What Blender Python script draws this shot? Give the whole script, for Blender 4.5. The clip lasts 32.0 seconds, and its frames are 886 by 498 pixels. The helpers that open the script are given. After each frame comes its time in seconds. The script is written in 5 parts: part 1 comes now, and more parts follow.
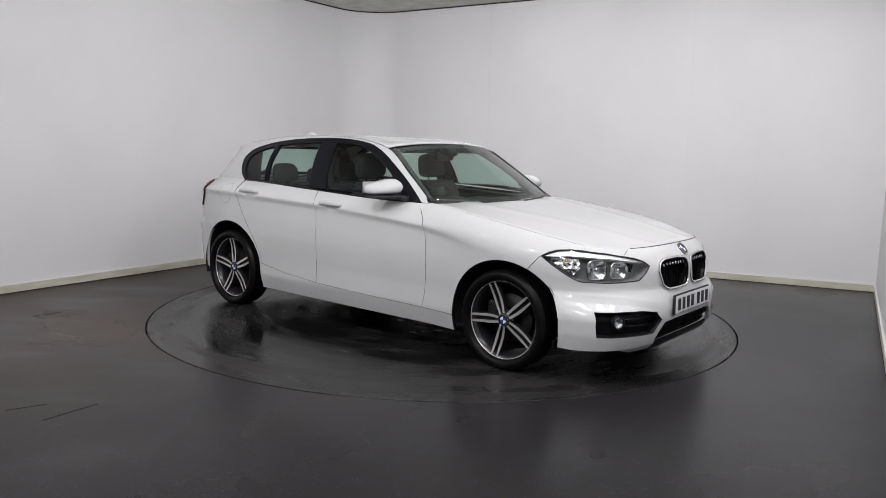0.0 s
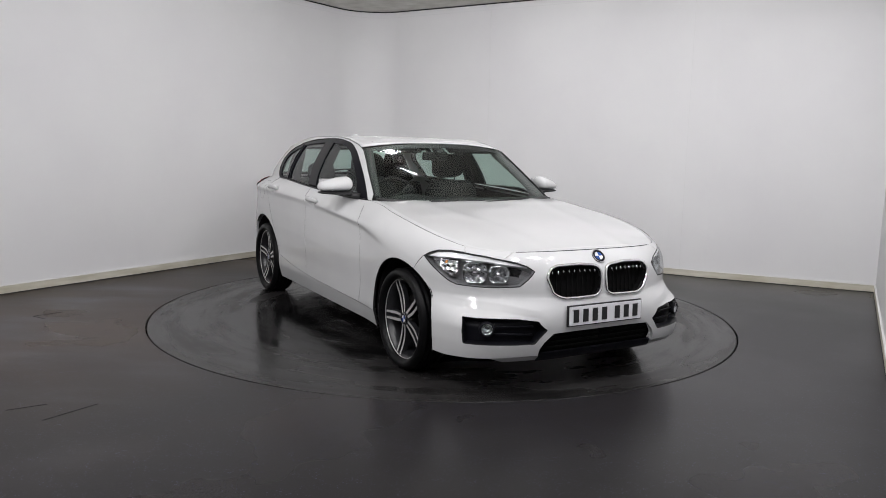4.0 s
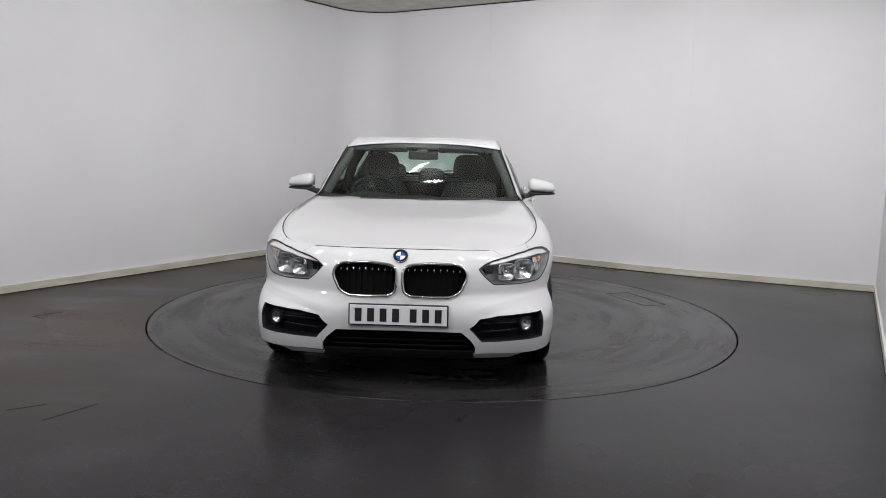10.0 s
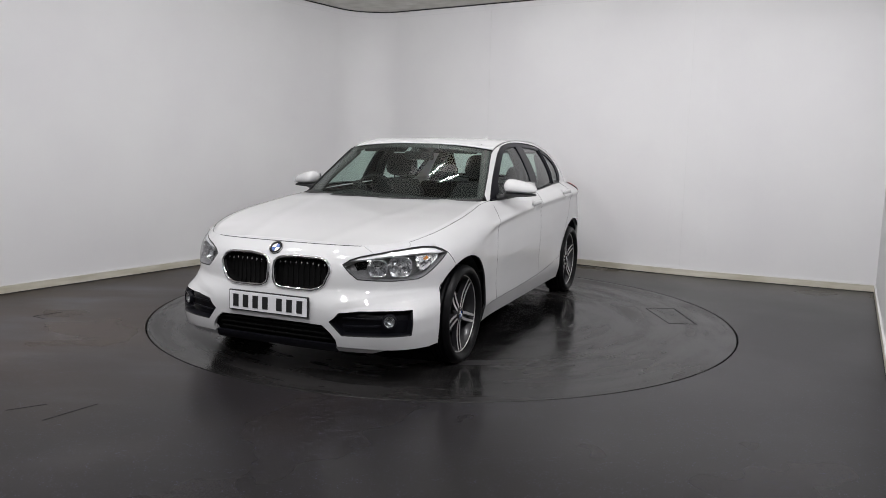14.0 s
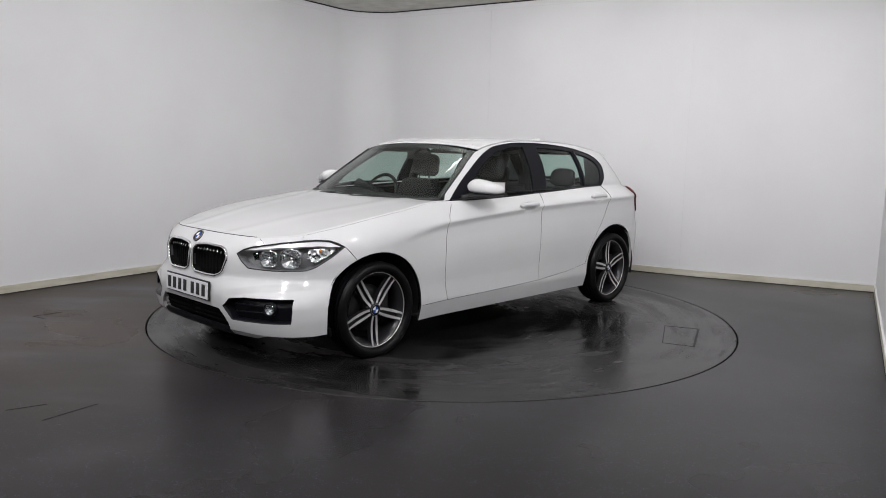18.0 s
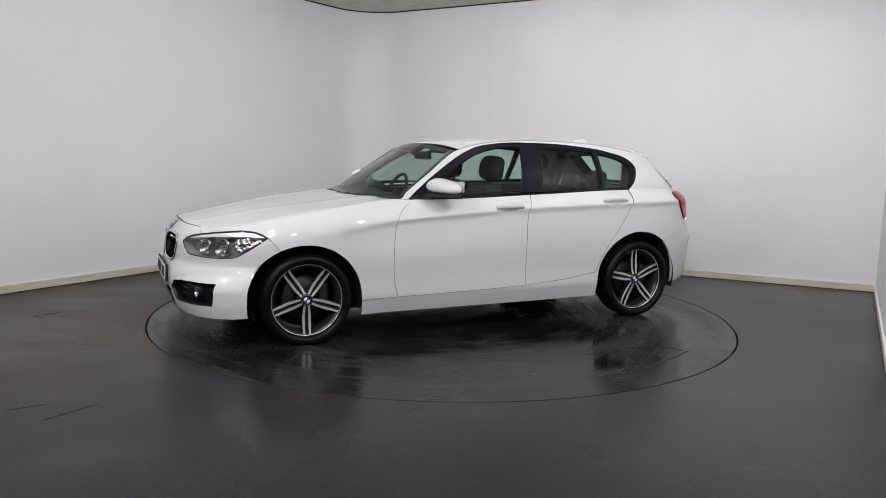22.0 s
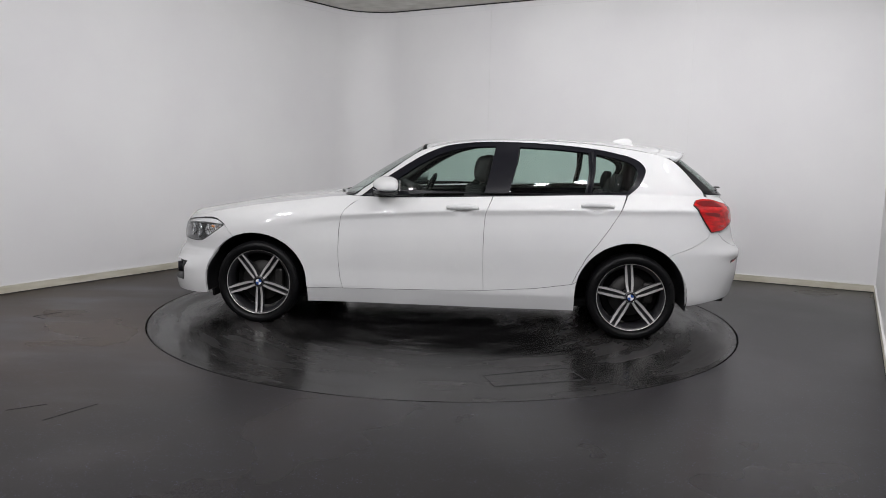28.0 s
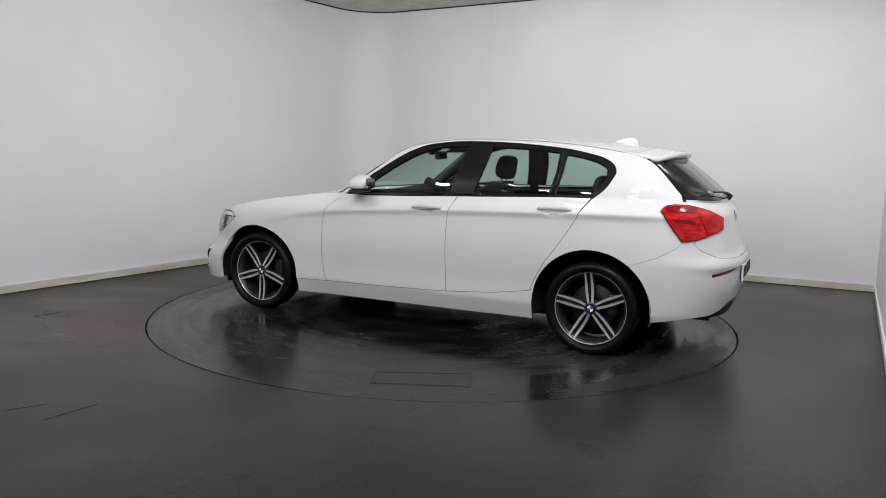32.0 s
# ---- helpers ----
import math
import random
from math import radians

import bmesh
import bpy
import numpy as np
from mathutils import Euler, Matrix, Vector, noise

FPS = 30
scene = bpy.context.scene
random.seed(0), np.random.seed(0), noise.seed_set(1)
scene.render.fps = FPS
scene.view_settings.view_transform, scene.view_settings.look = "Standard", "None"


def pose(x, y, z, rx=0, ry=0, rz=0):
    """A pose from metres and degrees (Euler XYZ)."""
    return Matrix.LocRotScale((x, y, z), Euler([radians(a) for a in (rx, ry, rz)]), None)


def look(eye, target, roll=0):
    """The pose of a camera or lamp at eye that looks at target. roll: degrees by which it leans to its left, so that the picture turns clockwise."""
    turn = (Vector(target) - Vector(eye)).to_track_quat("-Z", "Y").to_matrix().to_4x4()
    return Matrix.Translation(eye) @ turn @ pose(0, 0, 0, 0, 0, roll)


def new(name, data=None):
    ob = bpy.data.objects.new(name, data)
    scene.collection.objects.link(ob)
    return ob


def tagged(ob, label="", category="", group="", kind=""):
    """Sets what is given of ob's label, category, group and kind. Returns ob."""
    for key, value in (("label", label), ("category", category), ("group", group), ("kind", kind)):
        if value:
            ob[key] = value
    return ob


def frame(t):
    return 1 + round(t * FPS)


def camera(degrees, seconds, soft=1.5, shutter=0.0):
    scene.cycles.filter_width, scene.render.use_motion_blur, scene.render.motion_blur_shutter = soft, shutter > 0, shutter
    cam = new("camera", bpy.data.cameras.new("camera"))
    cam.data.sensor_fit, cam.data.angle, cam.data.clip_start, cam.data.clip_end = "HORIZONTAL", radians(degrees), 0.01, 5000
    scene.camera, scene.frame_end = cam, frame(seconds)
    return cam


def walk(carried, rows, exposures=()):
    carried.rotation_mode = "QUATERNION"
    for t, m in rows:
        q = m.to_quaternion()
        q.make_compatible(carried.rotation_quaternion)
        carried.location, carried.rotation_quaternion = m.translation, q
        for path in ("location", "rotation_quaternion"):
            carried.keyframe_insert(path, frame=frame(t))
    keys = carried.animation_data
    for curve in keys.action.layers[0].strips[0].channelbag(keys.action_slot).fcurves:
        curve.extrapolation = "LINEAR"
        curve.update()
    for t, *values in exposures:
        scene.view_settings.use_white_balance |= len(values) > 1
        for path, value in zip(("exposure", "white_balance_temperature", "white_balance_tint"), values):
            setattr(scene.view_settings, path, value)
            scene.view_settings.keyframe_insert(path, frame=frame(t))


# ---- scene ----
# ---------------------------------------------------------------- camera
cam = camera(59.9, 32.0, soft=0.9)
EYE, YAW, PITCH = Vector((0.0, -6.0733, 1.324)), radians(-0.050), radians(-7.744)
AIM = EYE + Vector((math.sin(YAW) * math.cos(PITCH), math.cos(YAW) * math.cos(PITCH), math.sin(PITCH)))
walk(cam, [(0.0, look(EYE, AIM, 1.344)), (32.0, look(EYE, AIM, 1.344))])

# ---------------------------------------------------------------- world and exposure
world = bpy.data.worlds.new("world")
scene.world = world
world.use_nodes = True
world.node_tree.nodes["Background"].inputs[0].default_value = (0.8, 0.85, 0.9, 1)
world.node_tree.nodes["Background"].inputs[1].default_value = 0.02
scene.view_settings.exposure = 0.0
LED_STRENGTH = 85.0
# unseen lamps; number, places and aim are set to balance walls, floor and car
# place in the room, how the lamp leans along u and w, its height
LAMPS = ((-0.4, 0.1, -1.4, 0.4, 2.75), (0.3, -2.8, -1.4, 0.0, 2.75), (0.0, -4.4, -1.5, 0.2, 2.75),
         (2.5, 0.5, 0.5, 1.2, 2.75), (0.7, 0.0, 0.0, 1.5, 2.75), (-0.1, 0.0, -1.0, 1.3, 2.75), (2.1, -2.0, 0.3, 1.4, 2.7), (2.75, -1.0, 0.3, 0.6, 2.7),
         (2.4, -1.4, -1.6, 0.4, 2.65), (-0.8, -2.9, -0.1, 0.8, 2.7), (0.8, -3.4, -0.1, 0.9, 2.5),
         (2.2, -3.4, -0.4, 0.9, 2.5), (-0.7, -5.2, 0.0, 1.2, 2.4), (1.5, -5.3, -0.4, 1.4, 2.4))


# ---------------------------------------------------------------- materials
def material(name, colour, rough=0.5, metal=0.0, coat=0.0, spec=0.5, emit=0.0):
    m = bpy.data.materials.new(name)
    m.use_nodes = True
    b = m.node_tree.nodes["Principled BSDF"]
    b.inputs["Base Color"].default_value = (*colour, 1)
    b.inputs["Roughness"].default_value = rough
    b.inputs["Metallic"].default_value = metal
    b.inputs["Coat Weight"].default_value = coat
    b.inputs["Coat Roughness"].default_value = 0.03
    b.inputs["Specular IOR Level"].default_value = spec
    if emit:
        b.inputs["Emission Color"].default_value = (*colour, 1)
        b.inputs["Emission Strength"].default_value = emit
    return m


def node(m, kind, **values):
    n = m.node_tree.nodes.new(kind)
    for key, value in values.items():
        if key in n.inputs:
            n.inputs[key].default_value = value
    return n


def link(m, a, b):
    m.node_tree.links.new(a, b)


def noise_node(m, scale, detail=4.0, stretch=None, rough=0.5):
    tc = node(m, "ShaderNodeTexCoord")
    n = node(m, "ShaderNodeTexNoise", Scale=scale, Detail=detail, Roughness=rough)
    src = tc.outputs["Object"]
    if stretch:
        mp = node(m, "ShaderNodeMapping", Scale=stretch)
        link(m, src, mp.inputs["Vector"])
        src = mp.outputs["Vector"]
    link(m, src, n.inputs["Vector"])
    return n.outputs["Fac"]


def ramp(m, src, low, high, a, b):
    n = node(m, "ShaderNodeMapRange")
    for i, value in enumerate((low, high, a, b)):
        n.inputs[i + 1].default_value = value
    link(m, src, n.inputs[0])
    return n.outputs[0]


def mix_colour(m, fac, a, b):
    n = m.node_tree.nodes.new("ShaderNodeMix")
    n.data_type = "RGBA"
    link(m, fac, n.inputs[0])
    for slot, value in ((6, a), (7, b)):
        if isinstance(value, tuple):
            n.inputs[slot].default_value = (*value, 1)
        else:
            link(m, value, n.inputs[slot])
    return n.outputs[2]


def bump(m, src, strength, distance=0.01):
    n = node(m, "ShaderNodeBump", Strength=strength, Distance=distance)
    link(m, src, n.inputs["Height"])
    link(m, n.outputs[0], m.node_tree.nodes["Principled BSDF"].inputs["Normal"])


def put(m, src, socket):
    link(m, src, m.node_tree.nodes["Principled BSDF"].inputs[socket])


def glass(name, tint, rough=0.0):
    m = bpy.data.materials.new(name)
    m.use_nodes = True
    t = m.node_tree
    t.nodes.remove(t.nodes["Principled BSDF"])
    clear = node(m, "ShaderNodeBsdfTransparent", Color=(*tint, 1))
    gloss = node(m, "ShaderNodeBsdfGlossy", Roughness=rough)
    facing = node(m, "ShaderNodeLayerWeight", Blend=0.5)
    power = node(m, "ShaderNodeMath")
    power.operation = "POWER"
    power.inputs[1].default_value = 5.0
    link(m, facing.outputs["Facing"], power.inputs[0])
    schlick = ramp(m, power.outputs[0], 0, 1, 0.045, 1.0)
    mix = t.nodes.new("ShaderNodeMixShader")
    link(m, schlick, mix.inputs[0])
    link(m, clear.outputs[0], mix.inputs[1])
    link(m, gloss.outputs[0], mix.inputs[2])
    link(m, mix.outputs[0], t.nodes["Material Output"].inputs[0])
    return m


PAINT = material("white_paint", (0.80, 0.80, 0.80), 0.5, 0, 0.9, 0.1)
put(PAINT, mix_colour(PAINT, ramp(PAINT, noise_node(PAINT, 2.5), 0.3, 0.7, 0, 1), (0.615, 0.617, 0.623), (0.645, 0.647, 0.647)), "Base Color")
bump(PAINT, noise_node(PAINT, 900, 2), 0.02, 0.0005)
BLACK_GLOSS = material("gloss_black_trim", (0.008, 0.008, 0.011), 0.30, 0, 0.0, 0.13)
BLACK = material("black_plastic", (0.014, 0.014, 0.015), 0.5)
bump(BLACK, noise_node(BLACK, 160, 2), 0.05, 0.0005)
DARK = material("dark_cavity", (0.005, 0.005, 0.005), 0.9, 0, 0, 0.1)
RUBBER = material("tyre_rubber", (0.005, 0.005, 0.0055), 0.4, 0, 0, 0.14)
put(RUBBER, ramp(RUBBER, noise_node(RUBBER, 14), 0.3, 0.7, 0.26, 0.45), "Roughness")
FRIT = material("black_glass_border", (0.006, 0.006, 0.007), 0.12, 0, 0, 0.3)
SEAL = material("rubber_seal", (0.01, 0.01, 0.011), 0.6)
CHROME = material("chrome", (0.82, 0.82, 0.83), 0.08, 1.0)
REFLECTOR = material("lamp_reflector", (0.60, 0.61, 0.62), 0.22, 1.0)
ALLOY = material("machined_alloy", (0.74, 0.73, 0.72), 0.42, 0.7)
put(ALLOY, ramp(ALLOY, noise_node(ALLOY, 60, 3), 0.3, 0.7, 0.28, 0.42), "Roughness")
ALLOY_DARK = material("dark_grey_alloy", (0.016, 0.016, 0.018), 0.3, 0.0, 0.2)
STEEL = material("brake_steel", (0.05, 0.048, 0.047), 0.5, 0.8)
GLASS = glass("tinted_window_glass", (0.66, 0.78, 0.73))
SCREEN_GLASS = glass("windscreen_glass", (0.72, 0.83, 0.78))
HOUSING = material("headlight_housing", (0.27, 0.27, 0.275), 0.35, 0.2)
CRYSTAL = material("faceted_reflector", (0.80, 0.80, 0.80), 0.16, 1.0)
facets = node(CRYSTAL, "ShaderNodeTexVoronoi", Scale=42.0)
link(CRYSTAL, node(CRYSTAL, "ShaderNodeTexCoord").outputs["Object"], facets.inputs["Vector"])
bump(CRYSTAL, facets.outputs["Distance"], 0.9, 0.012)
BROW = material("brow_silver", (0.80, 0.80, 0.81), 0.3, 0.2)
LENS = glass("clear_lens", (0.93, 0.94, 0.95), 0.02)
RED = material("red_lens", (0.50, 0.012, 0.014), 0.08, 0, 0.0, 0.3)
put(RED, mix_colour(RED, ramp(RED, noise_node(RED, 16, 3, (1, 1, 3)), 0.35, 0.65, 0, 1), (0.26, 0.002, 0.003), (0.60, 0.008, 0.008)), "Base Color")
RED_DARK = material("dark_red_lens", (0.15, 0.003, 0.005), 0.12, 0, 0.0, 0.35)
AMBER = material("amber_bulb", (0.75, 0.28, 0.06), 0.2)
PLATE = material("white_plate", (0.74, 0.74, 0.76), 0.35)
INK = material("black_ink", (0.012, 0.012, 0.013), 0.5)
BLUE = material("badge_blue", (0.03, 0.09, 0.33), 0.25, 0, 0.5)
FABRIC = material("black_seat_fabric", (0.013, 0.013, 0.014), 0.85)
put(FABRIC, mix_colour(FABRIC, noise_node(FABRIC, 60, 3), (0.012, 0.012, 0.013), (0.0145, 0.0145, 0.0155)), "Base Color")
CABIN = material("dark_cabin_plastic", (0.010, 0.010, 0.011), 0.6, 0, 0, 0.3)
put(CABIN, ramp(CABIN, noise_node(CABIN, 12, 3), 0.3, 0.7, 0.5, 0.7), "Roughness")
LINER = material("grey_headlining", (0.085, 0.085, 0.083), 0.9)

WALL = material("white_wall", (0.78, 0.775, 0.78), 0.55)
put(WALL, mix_colour(WALL, ramp(WALL, noise_node(WALL, 0.9, 5), 0.3, 0.7, 0, 1), (0.75, 0.745, 0.755), (0.80, 0.80, 0.80)), "Base Color")
bump(WALL, noise_node(WALL, 140, 3), 0.06, 0.002)
NEAR_WALL = material("pale_wall", (0.70, 0.70, 0.71), 0.8)
bump(NEAR_WALL, noise_node(NEAR_WALL, 30, 4), 0.2, 0.004)
CEILING = material("grey_ceiling", (0.60, 0.59, 0.55), 0.7)
put(CEILING, mix_colour(CEILING, ramp(CEILING, noise_node(CEILING, 5, 5), 0.35, 0.65, 0, 1), (0.52, 0.51, 0.47), (0.66, 0.65, 0.61)), "Base Color")
bump(CEILING, noise_node(CEILING, 60, 3), 0.1, 0.002)
SKIRT = material("cream_skirting", (0.62, 0.58, 0.48), 0.45)
put(SKIRT, mix_colour(SKIRT, ramp(SKIRT, noise_node(SKIRT, 3, 5, (1, 1, 6)), 0.35, 0.7, 0, 1), (0.68, 0.65, 0.56), (0.50, 0.47, 0.37)), "Base Color")
LED = material("led_panel_light", (0.985, 0.975, 1.0), 0.5, emit=LED_STRENGTH)


def maths(m, kind, a, b=None):
    """One arithmetic node on two sockets or numbers."""
    n = node(m, "ShaderNodeMath")
    n.operation = kind
    for slot, value in enumerate((a, b)):
        if isinstance(value, (int, float)):
            n.inputs[slot].default_value = value
        elif value is not None:
            link(m, value, n.inputs[slot])
    return n.outputs[0]


def scaled(m, colour, factor):
    n = node(m, "ShaderNodeVectorMath")
    n.operation = "SCALE"
    link(m, colour, n.inputs[0])
    link(m, factor, n.inputs["Scale"])
    return n.outputs[0]


def floor_vinyl():
    """Dark safety vinyl: grey and sheeny towards +x, brown and dull towards -x, with dried smears."""
    m = material("dark_vinyl_floor", (0.02, 0.02, 0.02), 0.3, 0, 0, 0.2)
    tc = node(m, "ShaderNodeTexCoord")
    axes = node(m, "ShaderNodeSeparateXYZ")
    link(m, tc.outputs["Object"], axes.inputs[0])
    broad = noise_node(m, 0.55, 4, None, 0.48)
    along = maths(m, "ADD", maths(m, "ADD", axes.outputs[0], maths(m, "MULTIPLY", axes.outputs[1], -0.7)), ramp(m, broad, 0.3, 0.7, -1.0, 1.0))
    clean = ramp(m, along, -2.4, 0.6, 0, 1)
    ground = mix_colour(m, clean, (0.052, 0.035, 0.025), (0.023, 0.0212, 0.0222))
    ground = mix_colour(m, ramp(m, broad, 0.35, 0.65, 0, 0.7), ground, (0.0185, 0.0168, 0.0172))
    # dried grey smears
    wipe = noise_node(m, 1.5, 4, (0.55, 1.9, 1), 0.55)
    where = noise_node(m, 0.8, 2)
    smear = maths(m, "MULTIPLY", ramp(m, wipe, 0.44, 0.74, 0, 1), ramp(m, where, 0.38, 0.60, 0, 1))
    smear = maths(m, "MULTIPLY", smear, ramp(m, clean, 0.35, 0.95, 1.0, 0.06))
    ground = mix_colour(m, smear, ground, (0.105, 0.107, 0.118))
    ground = scaled(m, ground, ramp(m, noise_node(m, 120, 3, None, 0.7), 0.35, 0.68, 0.85, 1.15))
    # bluish flecks
    cell = node(m, "ShaderNodeTexVoronoi", Scale=75.0)
    link(m, tc.outputs["Object"], cell.inputs["Vector"])
    fleck = maths(m, "MULTIPLY", ramp(m, cell.outputs["Distance"], 0.14, 0.22, 1, 0), ramp(m, noise_node(m, 11, 3), 0.40, 0.62, 0, 1))
    put(m, mix_colour(m, fleck, ground, (0.11, 0.11, 0.18)), "Base Color")
    # specular level falls towards -x to even out the floor's brightness
    dull = ramp(m, maths(m, "ADD", axes.outputs[0], ramp(m, broad, 0.3, 0.7, -0.8, 0.8)), -2.6, 1.4, 0, 1)
    put(m, ramp(m, dull, 0, 1, 0.085, 0.235), "Specular IOR Level")
    rough = maths(m, "ADD", ramp(m, broad, 0.35, 0.65, 0.26, 0.35), maths(m, "MULTIPLY", smear, 0.04))
    put(m, rough, "Roughness")
    bump(m, noise_node(m, 70, 2), 0.05, 0.003)
    return m


def disc_vinyl():
    """The turntable's sheet: wet and dried grey patches with swept arcs, its middle darkened as shade under the car."""
    m = material("dark_turntable_vinyl", (0.02, 0.02, 0.02), 0.3, 0, 0, 0.2)
    tc = node(m, "ShaderNodeTexCoord")
    axes = node(m, "ShaderNodeSeparateXYZ")
    link(m, tc.outputs["Object"], axes.inputs[0])
    size = node(m, "ShaderNodeVectorMath")
    size.operation = "LENGTH"
    link(m, tc.outputs["Object"], size.inputs[0])
    radius = size.outputs["Value"]
    patches = noise_node(m, 0.9, 4, None, 0.52)
    # arcs: noise stretched round the axis
    turn = maths(m, "ARCTAN2", axes.outputs[1], axes.outputs[0])
    polar = node(m, "ShaderNodeCombineXYZ")
    link(m, maths(m, "MULTIPLY", radius, 5.5), polar.inputs[0])
    link(m, maths(m, "MULTIPLY", turn, 1.6), polar.inputs[1])
    swirl = node(m, "ShaderNodeTexNoise", Scale=1.0, Detail=4.0, Roughness=0.6)
    link(m, polar.outputs[0], swirl.inputs["Vector"])
    blots = noise_node(m, 2.6, 4, None, 0.5)
    # the radius term paints the car's shade into the middle; patches are water marks
    dry_unshaded = maths(m, "ADD", ramp(m, radius, 0.9, 2.1, -0.10, 0.10), patches)
    dry_unshaded = maths(m, "ADD", dry_unshaded, ramp(m, swirl.outputs["Fac"], 0.35, 0.65, -0.09, 0.09))
    dry_unshaded = ramp(m, maths(m, "ADD", dry_unshaded, ramp(m, blots, 0.34, 0.50, -0.07, 0.0)), 0.37, 0.68, 0, 1)
    put(m, mix_colour(m, dry_unshaded, (0.006, 0.0058, 0.006), (0.030, 0.0285, 0.0282)), "Base Color")
    put(m, maths(m, "ADD", ramp(m, dry_unshaded, 0, 1, 0.11, 0.28), ramp(m, swirl.outputs["Fac"], 0.4, 0.65, 0.0, 0.10)), "Roughness")
    bump(m, noise_node(m, 70, 2), 0.02, 0.003)
    return m


FLOOR, DISC = floor_vinyl(), disc_vinyl()


# ---------------------------------------------------------------- building helpers
def mesh_part(name, verts, faces, mat, parent=None, label="", smooth=True):
    me = bpy.data.meshes.new(name)
    me.from_pydata([tuple(float(c) for c in v) for v in verts], [], [tuple(int(i) for i in f) for f in faces])
    me.materials.append(mat)
    if smooth:
        me.polygons.foreach_set("use_smooth", [True] * len(me.polygons))
    me.update()
    ob = new(name, me)
    ob.parent = parent
    if label:
        ob["label"] = label
    return ob


def part(name, bm, mat, parent=None, label="", smooth=False):
    me = bpy.data.meshes.new(name)
    bmesh.ops.recalc_face_normals(bm, faces=bm.faces)
    bm.to_mesh(me)
    bm.free()
    me.materials.append(mat)
    if smooth:
        me.polygons.foreach_set("use_smooth", [True] * len(me.polygons))
    ob = new(name, me)
    ob.parent = parent
    if label:
        ob["label"] = label
    return ob


def box(size, m=None, bevel=0.0, segments=2, bm=None):
    """A bevelled box of that size round its centre, moved by m."""
    bm = bm or bmesh.new()
    made = bmesh.ops.create_cube(bm, size=1.0)["verts"]
    bmesh.ops.scale(bm, vec=size, verts=made)
    if bevel:
        edges = list({e for v in made for e in v.link_edges})
        made = bmesh.ops.bevel(bm, geom=edges, offset=bevel, segments=segments, affect="EDGES", profile=0.5)["verts"]
        made = list({v for v in made})
    if m is not None:
        bmesh.ops.transform(bm, matrix=m, verts=made)
    return bm


def lathe(profile, centre, count=64, closed=False):
    """Verts and faces of a profile of (radius, y) turned about the y axis through centre."""
    n = len(profile)
    verts = [(centre[0] + r * math.cos(a), centre[1] + y, centre[2] + r * math.sin(a))
             for a in (2 * math.pi * i / count for i in range(count)) for r, y in profile]
    faces = []
    for i in range(count):
        j = (i + 1) % count
        for k in range(n if closed else n - 1):
            q = (k + 1) % n
            faces.append((i * n + k, i * n + q, j * n + q, j * n + k))
    return verts, faces


def sweep(path, radius, sides=8, closed=False, flat=1.0):
    """A tube along a path of points."""
    path = [Vector(q) for q in path]
    n = len(path)
    verts, faces = [], []
    up = None
    for i, q in enumerate(path):
        a = path[(i - 1) % n] if closed or i else q
        b = path[(i + 1) % n] if closed or i < n - 1 else q
        d = (b - a).normalized()
        up = Vector((0, 0, 1)) if up is None and abs(d.z) < 0.9 else (up or Vector((0, 1, 0)))
        s = d.cross(up).normalized()
        up = s.cross(d).normalized()
        r = radius[i] if isinstance(radius, (list, tuple)) else radius
        for k in range(sides):
            ang = 2 * math.pi * k / sides
            verts.append(q + s * (r * math.cos(ang)) + up * (r * flat * math.sin(ang)))
    for i in range(n if closed else n - 1):
        j = (i + 1) % n
        for k in range(sides):
            kk = (k + 1) % sides
            faces.append((i * sides + k, i * sides + kk, j * sides + kk, j * sides + k))
    if not closed:
        faces += [tuple(range(sides))[::-1], tuple((n - 1) * sides + k for k in range(sides))]
    return verts, faces


def table(x, *pairs):
    """Smooth monotone interpolation through (x, y) pairs in rising x."""
    xs = np.array([q[0] for q in pairs], float)
    ys = np.array([q[1] for q in pairs], float)
    h = np.diff(xs)
    d = np.diff(ys) / h
    m = np.concatenate(([d[0]], np.where(d[:-1] * d[1:] > 0, 2 * d[:-1] * d[1:] / (d[:-1] + d[1:] + 1e-12), 0), [d[-1]]))
    x = np.clip(np.asarray(x, float), xs[0], xs[-1])
    i = np.clip(np.searchsorted(xs, x) - 1, 0, len(h) - 1)
    t = (x - xs[i]) / h[i]
    return ((2 * t**3 - 3 * t**2 + 1) * ys[i] + (t**3 - 2 * t**2 + t) * h[i] * m[i]
            + (-2 * t**3 + 3 * t**2) * ys[i + 1] + (t**3 - t**2) * h[i] * m[i + 1])


# ---------------------------------------------------------------- the room
# u runs along the back wall, w away from the lens; the room is turned about the turntable's axis
ROOM = Matrix(((0.845, 0.535, 0, 0), (-0.535, 0.845, 0, 0), (0, 0, 1, 0), (0, 0, 0, 1)))
HEIGHT, RING = 2.98, 2.225


def at_room(u, w, z=0.0):
    return tuple(ROOM @ Vector((u, w, z)))


def wall_line():
    """The left wall, the rounded corner, the gently bent back wall, in order."""
    r, left = 0.55, -3.22
    pts = [(left, -8.0), (left, -2.6), (left, 0.0), (left, 3.04 - r)]
    pts += [(left + r - r * math.cos(a), 3.04 - r + r * math.sin(a)) for a in (math.pi / 2 * i / 40 for i in range(1, 41))]
    pts += [(0.4, 3.03), (0.9, 3.04), (1.3, 3.075), (1.7, 3.14), (2.2, 3.21), (2.86, 3.31)]
    return pts


